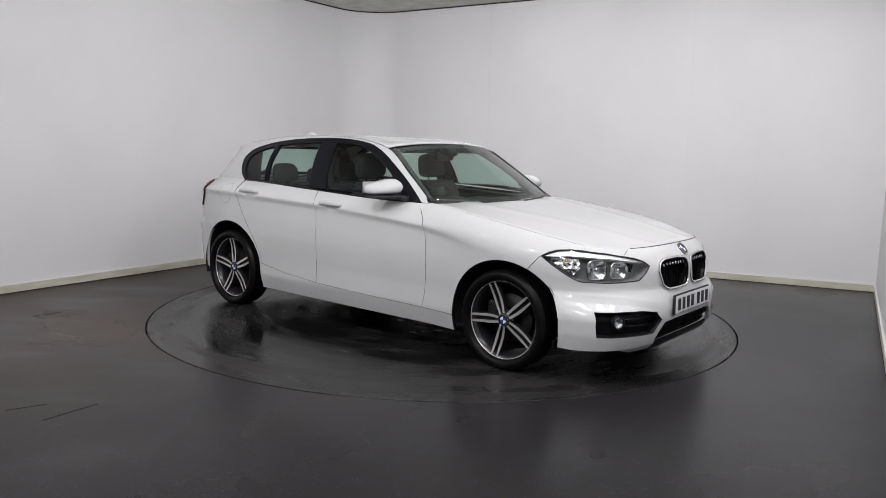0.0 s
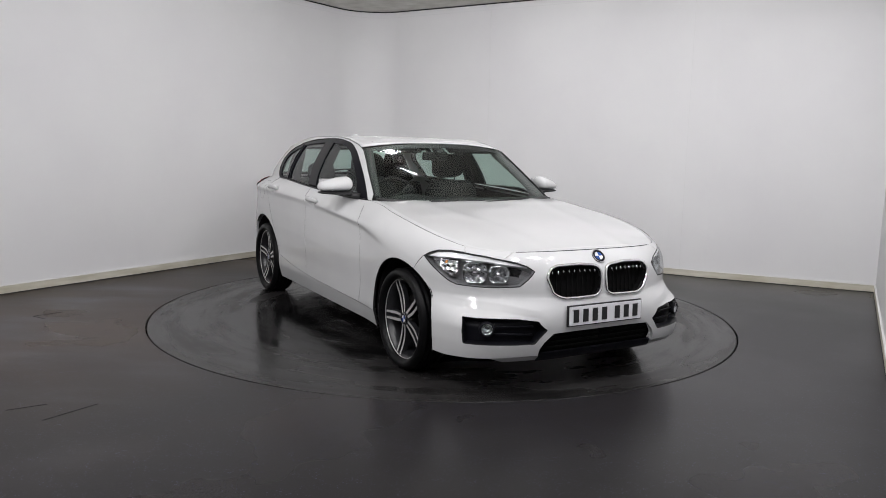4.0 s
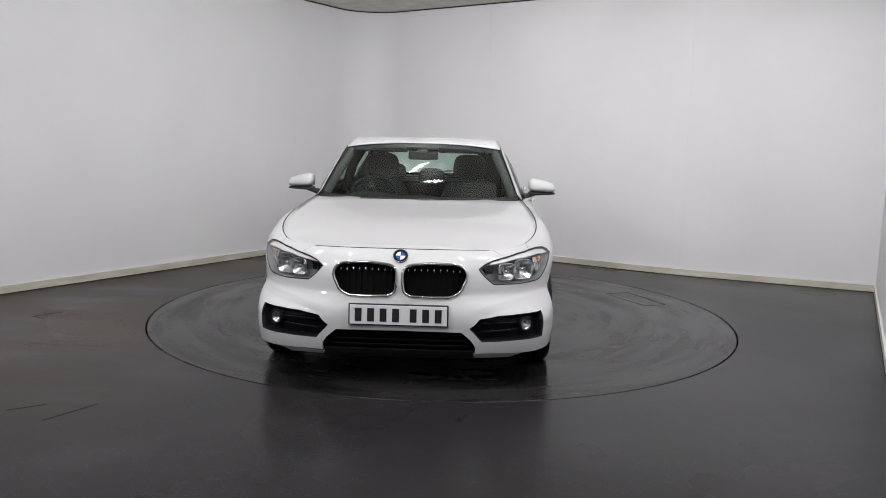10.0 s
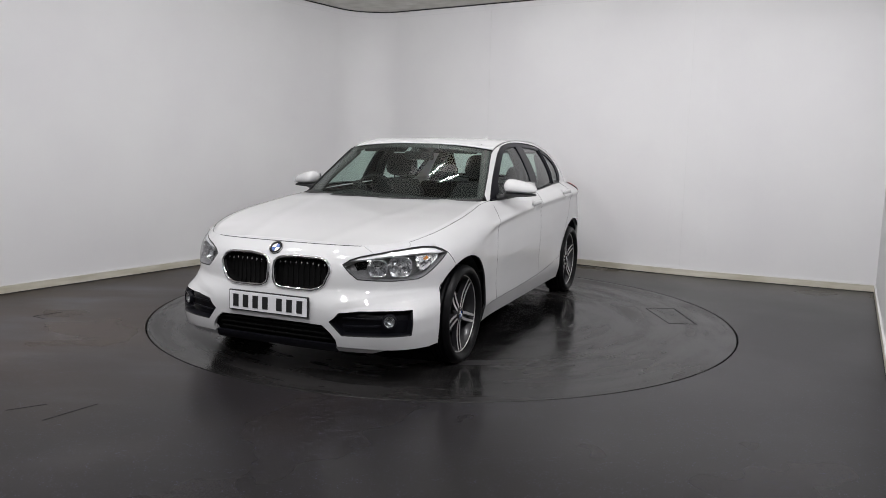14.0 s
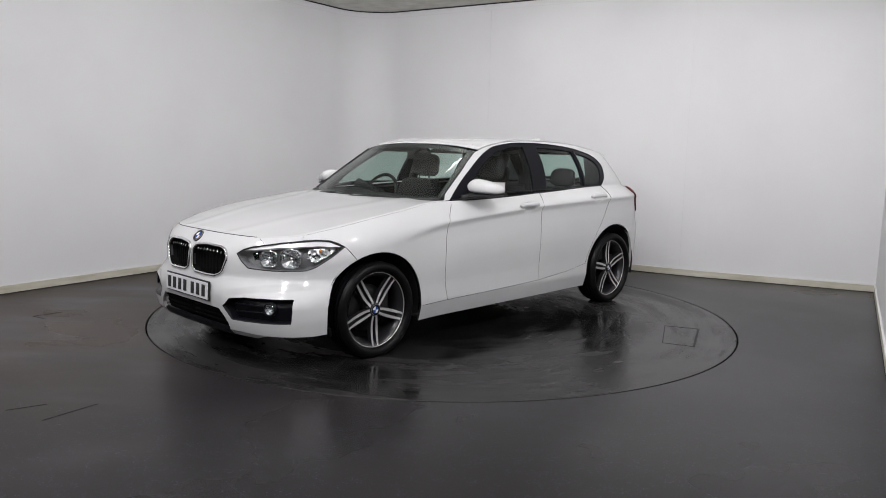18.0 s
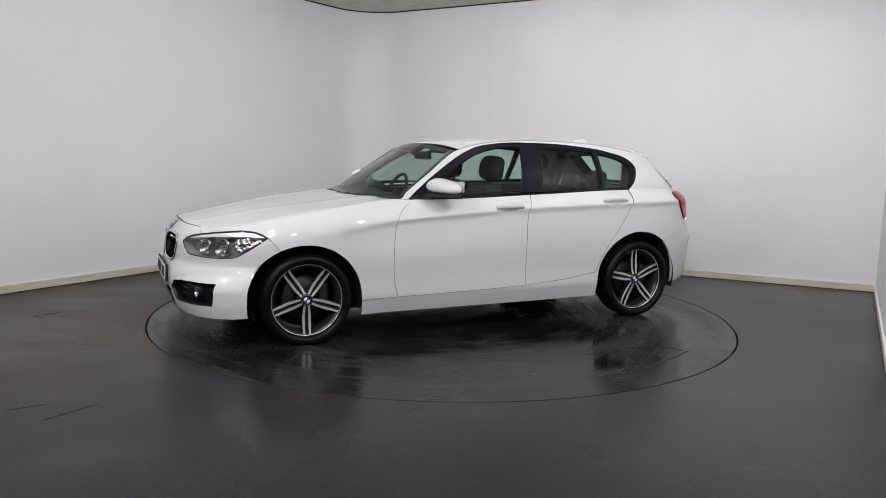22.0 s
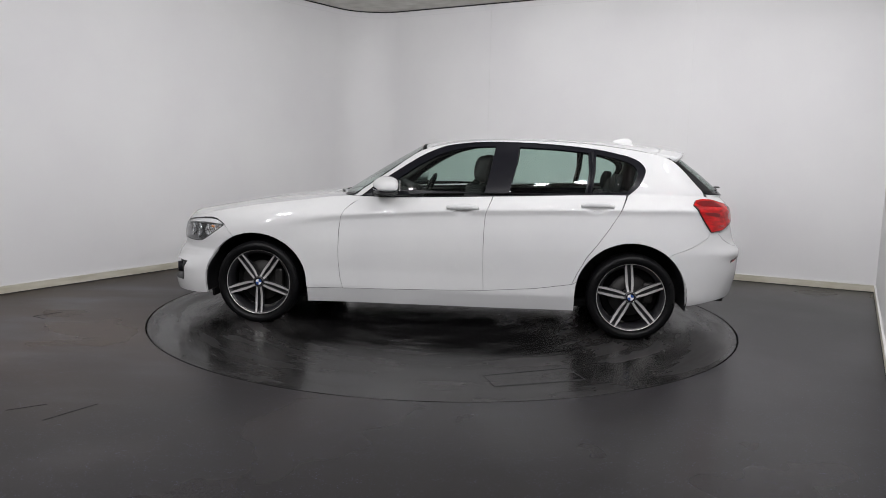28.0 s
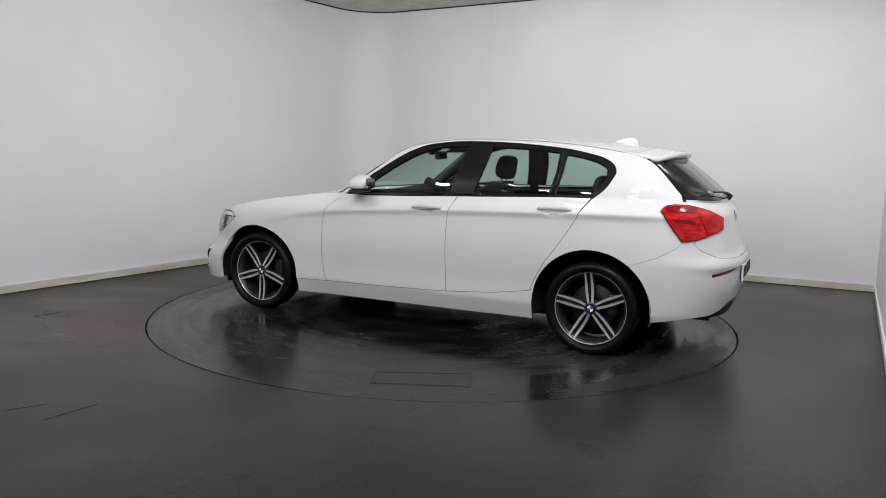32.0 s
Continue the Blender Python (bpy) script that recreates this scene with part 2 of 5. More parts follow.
def strip(name, line, z0, z1, thick, mat, label="", cap=True, kind="structure"):
    """An upright band of that thickness along a line; it thickens to the line's left."""
    inner, outer = [], []
    for i, q in enumerate(line):
        a, b = Vector(line[max(0, i - 1)]), Vector(line[min(len(line) - 1, i + 1)])
        d = (b - a).normalized()
        inner.append(Vector(q))
        outer.append(Vector(q) + Vector((-d.y, d.x)) * thick)
    verts = [at_room(q.x, q.y, z) for z in (z0, z1) for row in (inner, outer) for q in row]
    n = len(line)
    faces = []
    for i in range(n - 1):
        faces += [(i, i + 1, 2 * n + i + 1, 2 * n + i), (n + i + 1, n + i, 3 * n + i, 3 * n + i + 1),
                  (2 * n + i, 2 * n + i + 1, 3 * n + i + 1, 3 * n + i), (i + 1, i, n + i, n + i + 1)]
    faces += [(0, 2 * n, 3 * n, n), (n - 1, 2 * n - 1, 4 * n - 1, 3 * n - 1)]
    ob = mesh_part(name, verts, faces, mat, None, label, smooth=False)
    return tagged(ob, label=label, kind=kind)


WALL_JOINT = material("grey_wall_joint", (0.735, 0.735, 0.735), 0.7)
LINE = wall_line()
RIGHT = [(2.86, 3.31), (3.09, 0.5), (3.13, 0.0), (3.62, -6.0), (3.78, -8.0)]
strip("wall_left_and_back", LINE[1:], -0.02, 3.3, 0.12, WALL, "smooth white painted walls with a rounded corner")
strip("wall_right", RIGHT[:3], -0.02, 3.3, 0.12, WALL, "smooth white painted side wall")
# unseen walls, added to close the room and bounce light onto the car
strip("wall_near", [(3.13, 0.0), (3.62, -6.0), (3.78, -8.0), (-3.22, -8.0), (-3.22, -2.6)], -0.02, 3.3, 0.12, NEAR_WALL, "plain pale grey walls added out of view at the room's near end")


def shifted_line(line, by):
    out = []
    for i, q in enumerate(line):
        a, b = Vector(line[max(0, i - 1)]), Vector(line[min(len(line) - 1, i + 1)])
        d = (b - a).normalized()
        out.append(tuple(Vector(q) - Vector((-d.y, d.x)) * by))
    return out


# lighter white that paints the light caught by the skirting's top bevel
LIT_BEVEL = material("lit_bevel_white", (0.80, 0.79, 0.77), 0.4)
bump(LIT_BEVEL, noise_node(LIT_BEVEL, 40, 3), 0.15, 0.002)


def skirting(line):
    strip("baseboard", shifted_line(line, 0.014), 0.004, 0.068, 0.012, SKIRT, "scuffed cream skirting board along the white wall")
    strip("trim", shifted_line(line, 0.016), 0.0685, 0.076, 0.015, LIT_BEVEL, "paler strip for the lit bevel along the top of the skirting")
    strip("trim", shifted_line(line, 0.017), 0.0006, 0.0065, 0.004, SEAL, "dark joint line where skirting meets floor")


skirting(LINE[1:])
skirting(RIGHT[:3])


# dark strip laid along the ceiling gap, standing in for its shade
strip("trim", shifted_line(LINE[1:], 0.012), 2.970, 2.981, 0.010, SEAL, "dark strip for the shade in the gap between wall and ceiling")
strip("trim", shifted_line(LINE[1:], 0.004), 2.905, 2.910, 0.003, WALL_JOINT, "thin grey joint high on the white wall")

for u in (-1.33, 1.04):
    w = 3.033 if u < 0 else 3.052
    bm = box((0.003, 0.003, 2.82), ROOM @ pose(u, w - 0.001, 1.49, 0, 0, 0 if u < 0 else 4))
    tagged(part("trim", bm, WALL_JOINT), "faint upright joint between wall panels", kind="structure")
# ceiling: a slab held a finger's width off the walls
edge = shifted_line(LINE, 0.03) + [(2.83, 3.28)] + shifted_line(RIGHT, 0.03)
bm = bmesh.new()
low = [bm.verts.new(at_room(u, w, HEIGHT)) for u, w in edge]
top = [bm.verts.new(at_room(u, w, HEIGHT + 0.04)) for u, w in edge]
bm.faces.new(low)
bm.faces.new(top[::-1])
for i in range(len(edge)):
    j = (i + 1) % len(edge)
    bm.faces.new((low[i], low[j], top[j], top[i]))
bmesh.ops.triangulate(bm, faces=bm.faces[:])
tagged(part("ceiling", bm, CEILING), "pale grey suspended ceiling with a dark gap at the walls", kind="structure")
# dark slab added out of view, so that the gap at the walls looks dark
bm = box((9, 13, 0.1), ROOM @ pose(0.3, -2.4, 3.4))
tagged(part("ceiling_backing", bm, DARK), "dark slab added over the suspended ceiling", kind="structure")

# floor with a round hole for the turntable
N = 160
HOLE = RING + 0.009
verts = [(HOLE * math.cos(2 * math.pi * i / N), HOLE * math.sin(2 * math.pi * i / N), 0) for i in range(N)]
verts += [(3.0 * math.cos(2 * math.pi * i / N), 3.0 * math.sin(2 * math.pi * i / N), 0) for i in range(N)]
verts += [(14 * math.cos(2 * math.pi * i / N), 14 * math.sin(2 * math.pi * i / N), 0) for i in range(N)]
verts += [(x, y, -0.06) for x, y, z in verts[:N]]
faces = []
for i in range(N):
    j = (i + 1) % N
    faces += [(i, N + i, N + j, j), (N + i, 2 * N + i, 2 * N + j, N + j), (i, j, 3 * N + j, 3 * N + i)]
floor = tagged(mesh_part("floor", verts, faces, FLOOR, None, "", False), "damp dark grey safety vinyl floor", kind="structure")
pit = lathe([(0.0, 0), (HOLE + 0.02, 0)], (0, 0, 0), 96)
tagged(mesh_part("turntable_pit", [(x, z, -0.055) for x, y, z in pit[0]], pit[1], DARK), "dark pit under the turntable", kind="structure")


def floor_line(a, b, width, name, parent, mat=SEAL, z=0.0015):
    a, b = Vector(a), Vector(b)
    d = (b - a).normalized()
    s = Vector((-d.y, d.x)) * width / 2
    vs = [(*(a - s), z), (*(b - s), z), (*(b + s), z), (*(a + s), z)]
    vs += [(x, y, z - 0.003) for x, y, _ in vs]
    return mesh_part(name, vs, [(0, 1, 2, 3), (0, 4, 5, 1), (1, 5, 6, 2), (2, 6, 7, 3), (3, 7, 4, 0)], mat, parent, smooth=False)


floor_line((-3.01, -0.54), (-2.88, -0.38), 0.012, "hatch_joint", floor)
floor_line((-3.01, -0.54), (-2.88, -0.62), 0.006, "hatch_joint", floor)
floor_line((-1.86, -2.62), (-1.71, -2.38), 0.008, "scratch", floor)
floor_line((-2.10, -2.50), (-1.95, -2.40), 0.005, "scratch", floor)

# the turntable's round plate, with an inspection hatch let into it
HATCH = [(-0.423, 1.714), (-0.493, 1.911), (-1.013, 1.691), (-0.913, 1.471)]
turntable = tagged(new("turntable"), "round dark vinyl-covered turntable flush with the floor", "turntable")
rim = RING - 0.002
prof = [(0.0, 0.0), (0.8, 0.0), (1.6, 0.0), (rim - 0.003, 0.0), (rim, -0.003), (rim, -0.05), (0.0, -0.05)]
vs, fs = lathe([(r, z) for r, z in prof], (0, 0, 0), N)
mesh_part("plate", [(x, z, y) for x, y, z in vs], fs, DISC, turntable, "damp dark vinyl plate with dried water marks, its middle darkened as shade under the car", False)
for i in range(4):
    floor_line(HATCH[i], HATCH[(i + 1) % 4], 0.014 if i == 1 else 0.006, "hatch_joint", turntable)

# square LED floodlights under the ceiling, unseen, added where walls, floor and car need light
for u, w, lean_u, lean_w, high in LAMPS:
    turn = Vector((0, 0, -1)).rotation_difference(Vector((lean_u, lean_w, -1))).to_matrix().to_4x4()
    place = ROOM @ pose(u, w, high) @ turn
    lamp = tagged(part("ceiling_light", box((0.28, 0.28, 0.05), place, 0.008), ALLOY), "square white LED floodlight out of view, placed to balance the room's brightness", "ceiling light", "ceiling lights")
    bm = bmesh.new()
    bm.faces.new([bm.verts.new(place @ Vector((a * 0.12, b * 0.12, -0.028))) for a, b in ((-1, -1), (-1, 1), (1, 1), (1, -1))])
    part("diffuser", bm, LED, lamp, "glowing white diffuser")
    vs, fs = sweep([place @ Vector((0, 0, 0.02)), ROOM @ Vector((u, w, HEIGHT))], 0.012, 8)
    mesh_part("bracket", vs, fs, STEEL, lamp)


# ---------------------------------------------------------------- the car's surface
# x to the nose, y to its left, z up; the origin lies on the ground midway between the axles
XF, XR = 1.2, -1.2


def cap_table(n, w, a):
    phi = np.linspace(0, math.pi / 2, 2001)
    x, y = a * np.sin(phi) ** (2 / n), w * np.cos(phi) ** (2 / n)
    return np.concatenate(([0], np.cumsum(np.hypot(np.diff(x), np.diff(y))))), phi


CAP_F, CAP_R = cap_table(2.55, 0.892, 0.915), cap_table(3.0, 0.882, 0.91)
S_FRONT, S_REAR = XF + CAP_F[0][-1], XR - CAP_R[0][-1]


def around(s, width, nose, tail, nf=2.55, nr=3.0):
    """The plan curve at each s: straight along the side, rounded at nose and tail. width is the half width at min(max(s))."""
    pf = np.interp(s - XF, *CAP_F)
    pr = np.interp(XR - s, *CAP_R)
    front, rear = s > XF, s < XR
    x = np.where(front, XF + (nose - XF) * np.sin(pf) ** (2 / nf), np.where(rear, XR + (tail - XR) * np.sin(pr) ** (2 / nr), s))
    y = width * np.where(front, np.cos(pf) ** (2 / nf), np.where(rear, np.cos(pr) ** (2 / nr), 1.0))
    return x, y


Z_BOTTOM = 0.165


def knee_z(x):
    return table(x, (-2.1, 0.90), (-1.6, 0.912), (-0.85, 0.892), (-0.19, 0.868), (0.33, 0.838), (0.73, 0.806), (1.0, 0.765), (1.2, 0.715), (1.5, 0.645), (1.8, 0.585), (2.1, 0.55))


def top_z(x):
    return table(x, (-2.05, 0.985), (-1.9, 1.0), (-1.31, 1.003), (-0.367, 0.973), (0.345, 0.946), (0.63, 0.943), (0.8, 0.932), (1.0, 0.905), (1.33, 0.861), (1.65, 0.803), (1.8, 0.772), (1.93, 0.762), (2.02, 0.767))


def edge_z(x):
    return table(x, (-1.83, 1.04), (-1.6, 1.258), (-1.5, 1.290), (-1.33, 1.318), (-1.1, 1.347), (-0.85, 1.363), (-0.45, 1.369), (-0.24, 1.361), (0.0, 1.330), (0.169, 1.283), (0.40, 1.125), (0.633, 0.958))


def edge_y(x):
    return table(x, (-1.83, 0.585), (-1.6, 0.545), (-1.3, 0.548), (-0.9, 0.565), (-0.4, 0.575), (0.0, 0.588), (0.169, 0.596), (0.4, 0.653), (0.633, 0.710))


def body(s, v):
    """The outer skin: v 0 to 1 from the bottom to the shoulder crease, 1 to 2 on to the bonnet's edge or the waistline, 2 to 3 up to the roof's edge."""
    s, v = np.broadcast_arrays(np.asarray(s, float), np.asarray(v, float))
    mid = np.clip(s, XR, XF)
    wk = table(mid, (-1.2, 0.882), (-0.7, 0.871), (0.0, 0.868), (0.7, 0.867), (1.0, 0.882), (1.2, 0.892))
    kx, ky = around(s, wk, 2.115, -2.10)
    kz = knee_z(kx)
    wt = table(mid, (-1.2, 0.737), (-0.9, 0.762), (-0.5, 0.783), (0.0, 0.788), (0.35, 0.775), (0.63, 0.738), (0.8, 0.742), (1.0, 0.757), (1.2, 0.766))
    tx, ty = around(s, wt, 2.02, -2.045, 3.0, 3.0)
    tz = top_z(tx)
    # below the crease
    a = np.clip(v, 0, 1)
    z0 = Z_BOTTOM + (kz - Z_BOTTOM) * a
    inset = table(z0, (0.165, 0.055), (0.25, 0.028), (0.30, 0.016), (0.40, 0.017), (0.5, 0.011), (0.62, 0.004), (0.75, 0.0))
    flute = table(kz - z0, (0.0, 0.0), (0.012, 0.005), (0.04, 0.0125), (0.09, 0.011), (0.18, 0.004), (0.28, 0.0)) * np.clip((1.15 - kx) / 0.35, 0, 1) * np.clip((kx + 2.0) / 0.4, 0, 1)
    arch = np.exp(-((np.abs(kx) - 1.345) / 0.30) ** 2)
    inset = (inset * (1 - 0.75 * arch) * table(kx, (-2.1, 0.5), (-1.7, 0.8), (-1.0, 1.0), (1.4, 1.0), (1.75, 0.35), (2.1, 0.3))) * np.clip((1 - a) / 0.06, 0, 1) + flute
    nose = table(z0, (0.165, 2.075), (0.2, 2.10), (0.3, 2.125), (0.42, 2.135), (0.55, 2.115))
    nose = nose + (2.115 - nose) * np.clip((a - 0.9) / 0.1, 0, 1)
    tail = table(z0, (0.165, -2.10), (0.3, -2.155), (0.5, -2.19), (0.60, -2.19), (0.68, -2.15), (0.75, -2.13), (0.9, -2.10))
    drop = np.clip((0.53 - z0) / 0.17, 0, 1)
    square = 2.55 + 1.45 * drop * drop * (3 - 2 * drop)
    lx, ly = around(s, wk - inset, nose, tail, square)
    # crease to the top edge
    b = np.clip(v - 1, 0, 1)
    p = table(kx, (-2.1, 1.5), (-1.2, 1.35), (0.6, 1.3), (1.2, 2.1), (1.7, 2.6), (2.0, 3.0))
    q = table(kx, (-2.1, 1.0), (0.6, 1.0), (1.2, 1.5), (1.7, 1.3), (2.0, 1.0))
    f = (1 - b**p) ** (1 / q)
    ux, uy, uz = tx + (kx - tx) * f, ty + (ky - ty) * f, kz + (tz - kz) * b
    # waistline to the roof's edge
    c = np.clip(v - 2, 0, 1)
    ex = np.clip(tx, -1.83, 0.633)
    ey, ez = np.minimum(edge_y(ex), ty), np.maximum(edge_z(ex), tz)
    g = 1 - c**1.5
    gx, gy, gz = tx, ey + (ty - ey) * g, tz + (ez - tz) * c
    low, high = v <= 1, v > 2
    return np.stack([np.where(low, lx, np.where(high, gx, ux)), np.where(low, ly, np.where(high, gy, uy)),
                     np.where(low, z0, np.where(high, gz, uz))], -1)


def find(axis, value, z, end=0):
    """(s, v) of the skin where x (axis 0) or y (axis 1) and z have those values; end: 1 the nose, -1 the tail."""
    if axis == 0:
        s = value if XR < value < XF else (XF + (value - XF) * 1.15 if value > 0 else XR + (value - XR) * 1.15)
    else:
        s = S_FRONT - value * 0.95 if end > 0 else S_REAR + value * 0.95
    lo, hi = (S_REAR, S_FRONT)
    v = 1.0
    for _ in range(40):
        grid = np.linspace(0, 3, 61)
        zs = body(np.full(61, s), grid)[:, 2]
        v = float(np.interp(z, np.maximum.accumulate(zs) + np.arange(61) * 1e-9, grid))
        h = 1e-3
        f0 = body(s, v)[axis] - value
        f1 = body(s + h, v)[axis] - value
        d = (f1 - f0) / h
        if abs(d) < 0.05:
            d = math.copysign(0.05, d or 1)
        step = max(-0.15, min(0.15, float(-f0 / d)))
        s = min(hi, max(lo, s + step))
        if abs(step) < 1e-5:
            break
    return s, v


def X(x, z):
    return find(0, x, z)


def YF(y, z):
    return find(1, y, z, 1)


def YR(y, z):
    return find(1, y, z, -1)


def vq(v):
    """v as a length in metres up the skin, and back again with qv."""
    return float(np.interp(v, [0, 1, 2, 3], [0, 0.70, 0.83, 1.21]))


def qv(q):
    return np.interp(q, [0, 0.70, 0.83, 1.21], [0, 1, 2, 3])



def dense(outline, step=0.018, smooth=0):
    """Points along a closed outline of (s, v), no further apart than step; smooth rounds its corners that many times."""
    pts = [Vector((s, vq(v))) for s, v in outline]
    if smooth:
        fine = []
        for i, a in enumerate(pts):
            b = pts[(i + 1) % len(pts)]
            n = (b - a).length
            fine.append(a)
            corner = 0.022 if smooth < 4 else 0.038
            if n > 2.5 * corner:
                fine += [a.lerp(b, corner / n), a.lerp(b, 1 - corner / n)]
        pts = fine
    for _ in range(smooth):
        pts = [q for i in range(len(pts)) for q in (pts[i].lerp(pts[(i + 1) % len(pts)], 0.25), pts[i].lerp(pts[(i + 1) % len(pts)], 0.75))]
    out = []
    for i, a in enumerate(pts):
        b = pts[(i + 1) % len(pts)]
        n = max(1, int((b - a).length / step + 0.999))
        out += [a.lerp(b, k / n) for k in range(n)]
    return out


def shrink(pts, by):
    """Moves a closed outline inwards."""
    area = sum(pts[i - 1].x * pts[i].y - pts[i].x * pts[i - 1].y for i in range(len(pts)))
    sign = 1 if area > 0 else -1
    out = []
    for i, q in enumerate(pts):
        d = pts[(i + 1) % len(pts)] - pts[i - 1]
        d = d.normalized() if d.length > 1e-9 else Vector((1, 0))
        out.append(q + Vector((-d.y, d.x)) * (sign * by))
    return out


def inside(x, y, poly):
    """Which of the points lie inside a closed outline."""
    px, py = np.array([q.x for q in poly]), np.array([q.y for q in poly])
    qx, qy = np.roll(px, -1), np.roll(py, -1)
    x, y = np.asarray(x)[:, None], np.asarray(y)[:, None]
    cross = ((py > y) != (qy > y)) & (x < (qx - px) * (y - py) / (qy - py + 1e-15) + px)
    return cross.sum(1) % 2 == 1


from mathutils.geometry import delaunay_2d_cdt


def skin(name, outline, mat, parent, holes=(), label="", surface=None, side=1, res=0.028, gap=0.0014, rim=0.014, depth=0.0, whole=False, smooth=0, hole_gap=0.0, proud=None, hem=False, hole_mat=None):
    """A panel cut from a surface: an outline with holes in (s, v), laid on the skin, with its edges turned in by rim.
    side -1 mirrors it, whole joins both halves at the middle, depth sinks it."""
    surface = surface or body
    outer = shrink(dense(outline, smooth=smooth), gap)
    inner = [shrink(dense(h, smooth=k), -hole_gap) for h, k in holes]
    if whole:
        for q in outer:
            if q.x > S_FRONT - 0.006:
                q.x = S_FRONT
            if q.x < S_REAR + 0.006:
                q.x = S_REAR
    loops = [outer] + inner
    flat, edges = [], []
    for loop in loops:
        n0 = len(flat)
        flat += loop
        edges += [(n0 + i, n0 + (i + 1) % len(loop)) for i in range(len(loop))]
    bx = [min(q.x for q in outer), max(q.x for q in outer)]
    by = [min(q.y for q in outer), max(q.y for q in outer)]
    gx, gy = np.meshgrid(np.arange(bx[0] + res * 0.4, bx[1], res), np.arange(by[0] + res * 0.2, by[1], res * 0.5))
    gx, gy = gx.ravel(), gy.ravel()
    keep = inside(gx, gy, shrink(outer, res * 0.25))
    for h in inner:
        keep &= ~inside(gx, gy, shrink(h, -res * 0.25))
    flat += [Vector((float(a), float(b))) for a, b in zip(gx[keep], gy[keep])]
    vs, _, fs, *_ = delaunay_2d_cdt(flat, edges, [], 0, 1e-6)
    tri = np.array([f for f in fs if len(f) == 3])
    ux, uy = np.array([q.x for q in vs]), np.array([q.y for q in vs])
    cx, cy = ux[tri].mean(1), uy[tri].mean(1)
    keep = inside(cx, cy, outer)
    for h in inner:
        keep &= ~inside(cx, cy, h)
    tri = tri[keep]

    def place(sx, sy, sink):
        h = 2e-3
        sv = qv(sy)
        p0 = surface(sx, sv)
        a = surface(sx + h, sv) - surface(sx - h, sv)
        b = surface(sx, sv + h) - surface(sx, sv - h)
        n = np.cross(a, b)
        n /= np.linalg.norm(n, axis=-1, keepdims=True) + 1e-12
        out = np.where((n * (p0 - np.array([0, 0, 0.5]))).sum(-1, keepdims=True) < 0, -n, n)
        out[..., 1] = np.where(out[..., 1] < 0, -0.0, out[..., 1]) if surface is body else out[..., 1]
        return p0 - out * sink, out

    pos, nor = place(ux, uy, depth)
    if proud is not None:
        pos = pos + nor * proud(ux, qv(uy))[:, None]
    verts, faces = list(pos), [tuple(f) for f in tri]
    # orient outwards
    fn = np.cross(pos[tri[:, 1]] - pos[tri[:, 0]], pos[tri[:, 2]] - pos[tri[:, 0]])
    flip = (fn * nor[tri].mean(1)).sum(1) < 0
    faces = [f[::-1] if k else f for f, k in zip(faces, flip)]
    panel_faces = len(faces)
    outer_faces = 0
    if rim:
        for loop in loops:
            lx, ly = np.array([q.x for q in loop]), np.array([q.y for q in loop])
            a, n = place(lx, ly, depth)
            if proud is not None:
                a = a + n * proud(lx, qv(ly))[:, None]
            b = a - n * rim
            n0, k = len(verts), len(loop)
            verts += list(a) + list(b)
            for i in range(k):
                j = (i + 1) % k
                if whole and all(abs(verts[n0 + m][1]) < 1e-4 for m in (i, j)):
                    continue
                faces.append((n0 + i, n0 + j, n0 + k + j, n0 + k + i))
            outer_faces = outer_faces or len(faces)
    total = len(faces)
    verts = np.array(verts)
    if side < 0:
        verts = verts * np.array([1, -1, 1])
        faces = [f[::-1] for f in faces]
    if whole:
        n = len(verts)
        twin = verts * np.array([1, -1, 1])
        faces = faces + [tuple(n + i for i in f[::-1]) for f in faces]
        verts = np.concatenate([verts, twin])
    ob = mesh_part(name, verts, faces, mat, parent, label)
    if hole_mat:
        ob.data.materials.append(hole_mat)
        for i, f in enumerate(ob.data.polygons):
            if i % total >= outer_faces:
                f.material_index = 1
    if hem:
        ob.data.materials.append(SEAL)
        for i, f in enumerate(ob.data.polygons):
            if panel_faces <= i % total < outer_faces:
                f.material_index = 1
    if whole:
        bm = bmesh.new()
        bm.from_mesh(ob.data)
        middle = [q for q in bm.verts if abs(q.co.y) < 2e-4]
        bmesh.ops.remove_doubles(bm, verts=middle, dist=3e-4)
        bm.to_mesh(ob.data)
        bm.free()
        ob.data.polygons.foreach_set("use_smooth", [True] * len(ob.data.polygons))
    return ob


def tub(name, outline, deep, mat, parent, label="", surface=None, side=1, smooth=0, start=0.004):
    """A recess behind an opening: walls that go in, and a back."""
    ob = skin(name, outline, mat, parent, (), label, surface, side, 0.04, 0.0, -(deep - start), deep, False, smooth)
    return ob


def lay(s, v, out=0.0, side=1):
    """The place on the skin, out metres in front of it, and the normal."""
    h = 2e-3
    a = body(s + h, v) - body(s - h, v)
    b = body(s, v + h) - body(s, v - h)
    n = np.cross(a, b)
    n /= np.linalg.norm(n) + 1e-12
    p0 = body(s, v)
    if (n * (p0 - np.array([0, 0, 0.5]))).sum() < 0:
        n = -n
    m = np.array([1, side, 1])
    return Vector((p0 + n * out) * m), Vector(n * m)


# ---------------------------------------------------------------- the car
car = tagged(new("hatchback_car"), "clean white five-door hatchback car parked on the turntable", "car")


def arch(x0, a, b, z0=0.305, first=0.0, last=180.0, n=22):
    """Points of a wheel arch from its rear foot over the top to its front foot."""
    return [X(x0 - a * math.cos(radians(t)), z0 + b * math.sin(radians(t))) for t in (first + (last - first) * i / n for i in range(n + 1))]


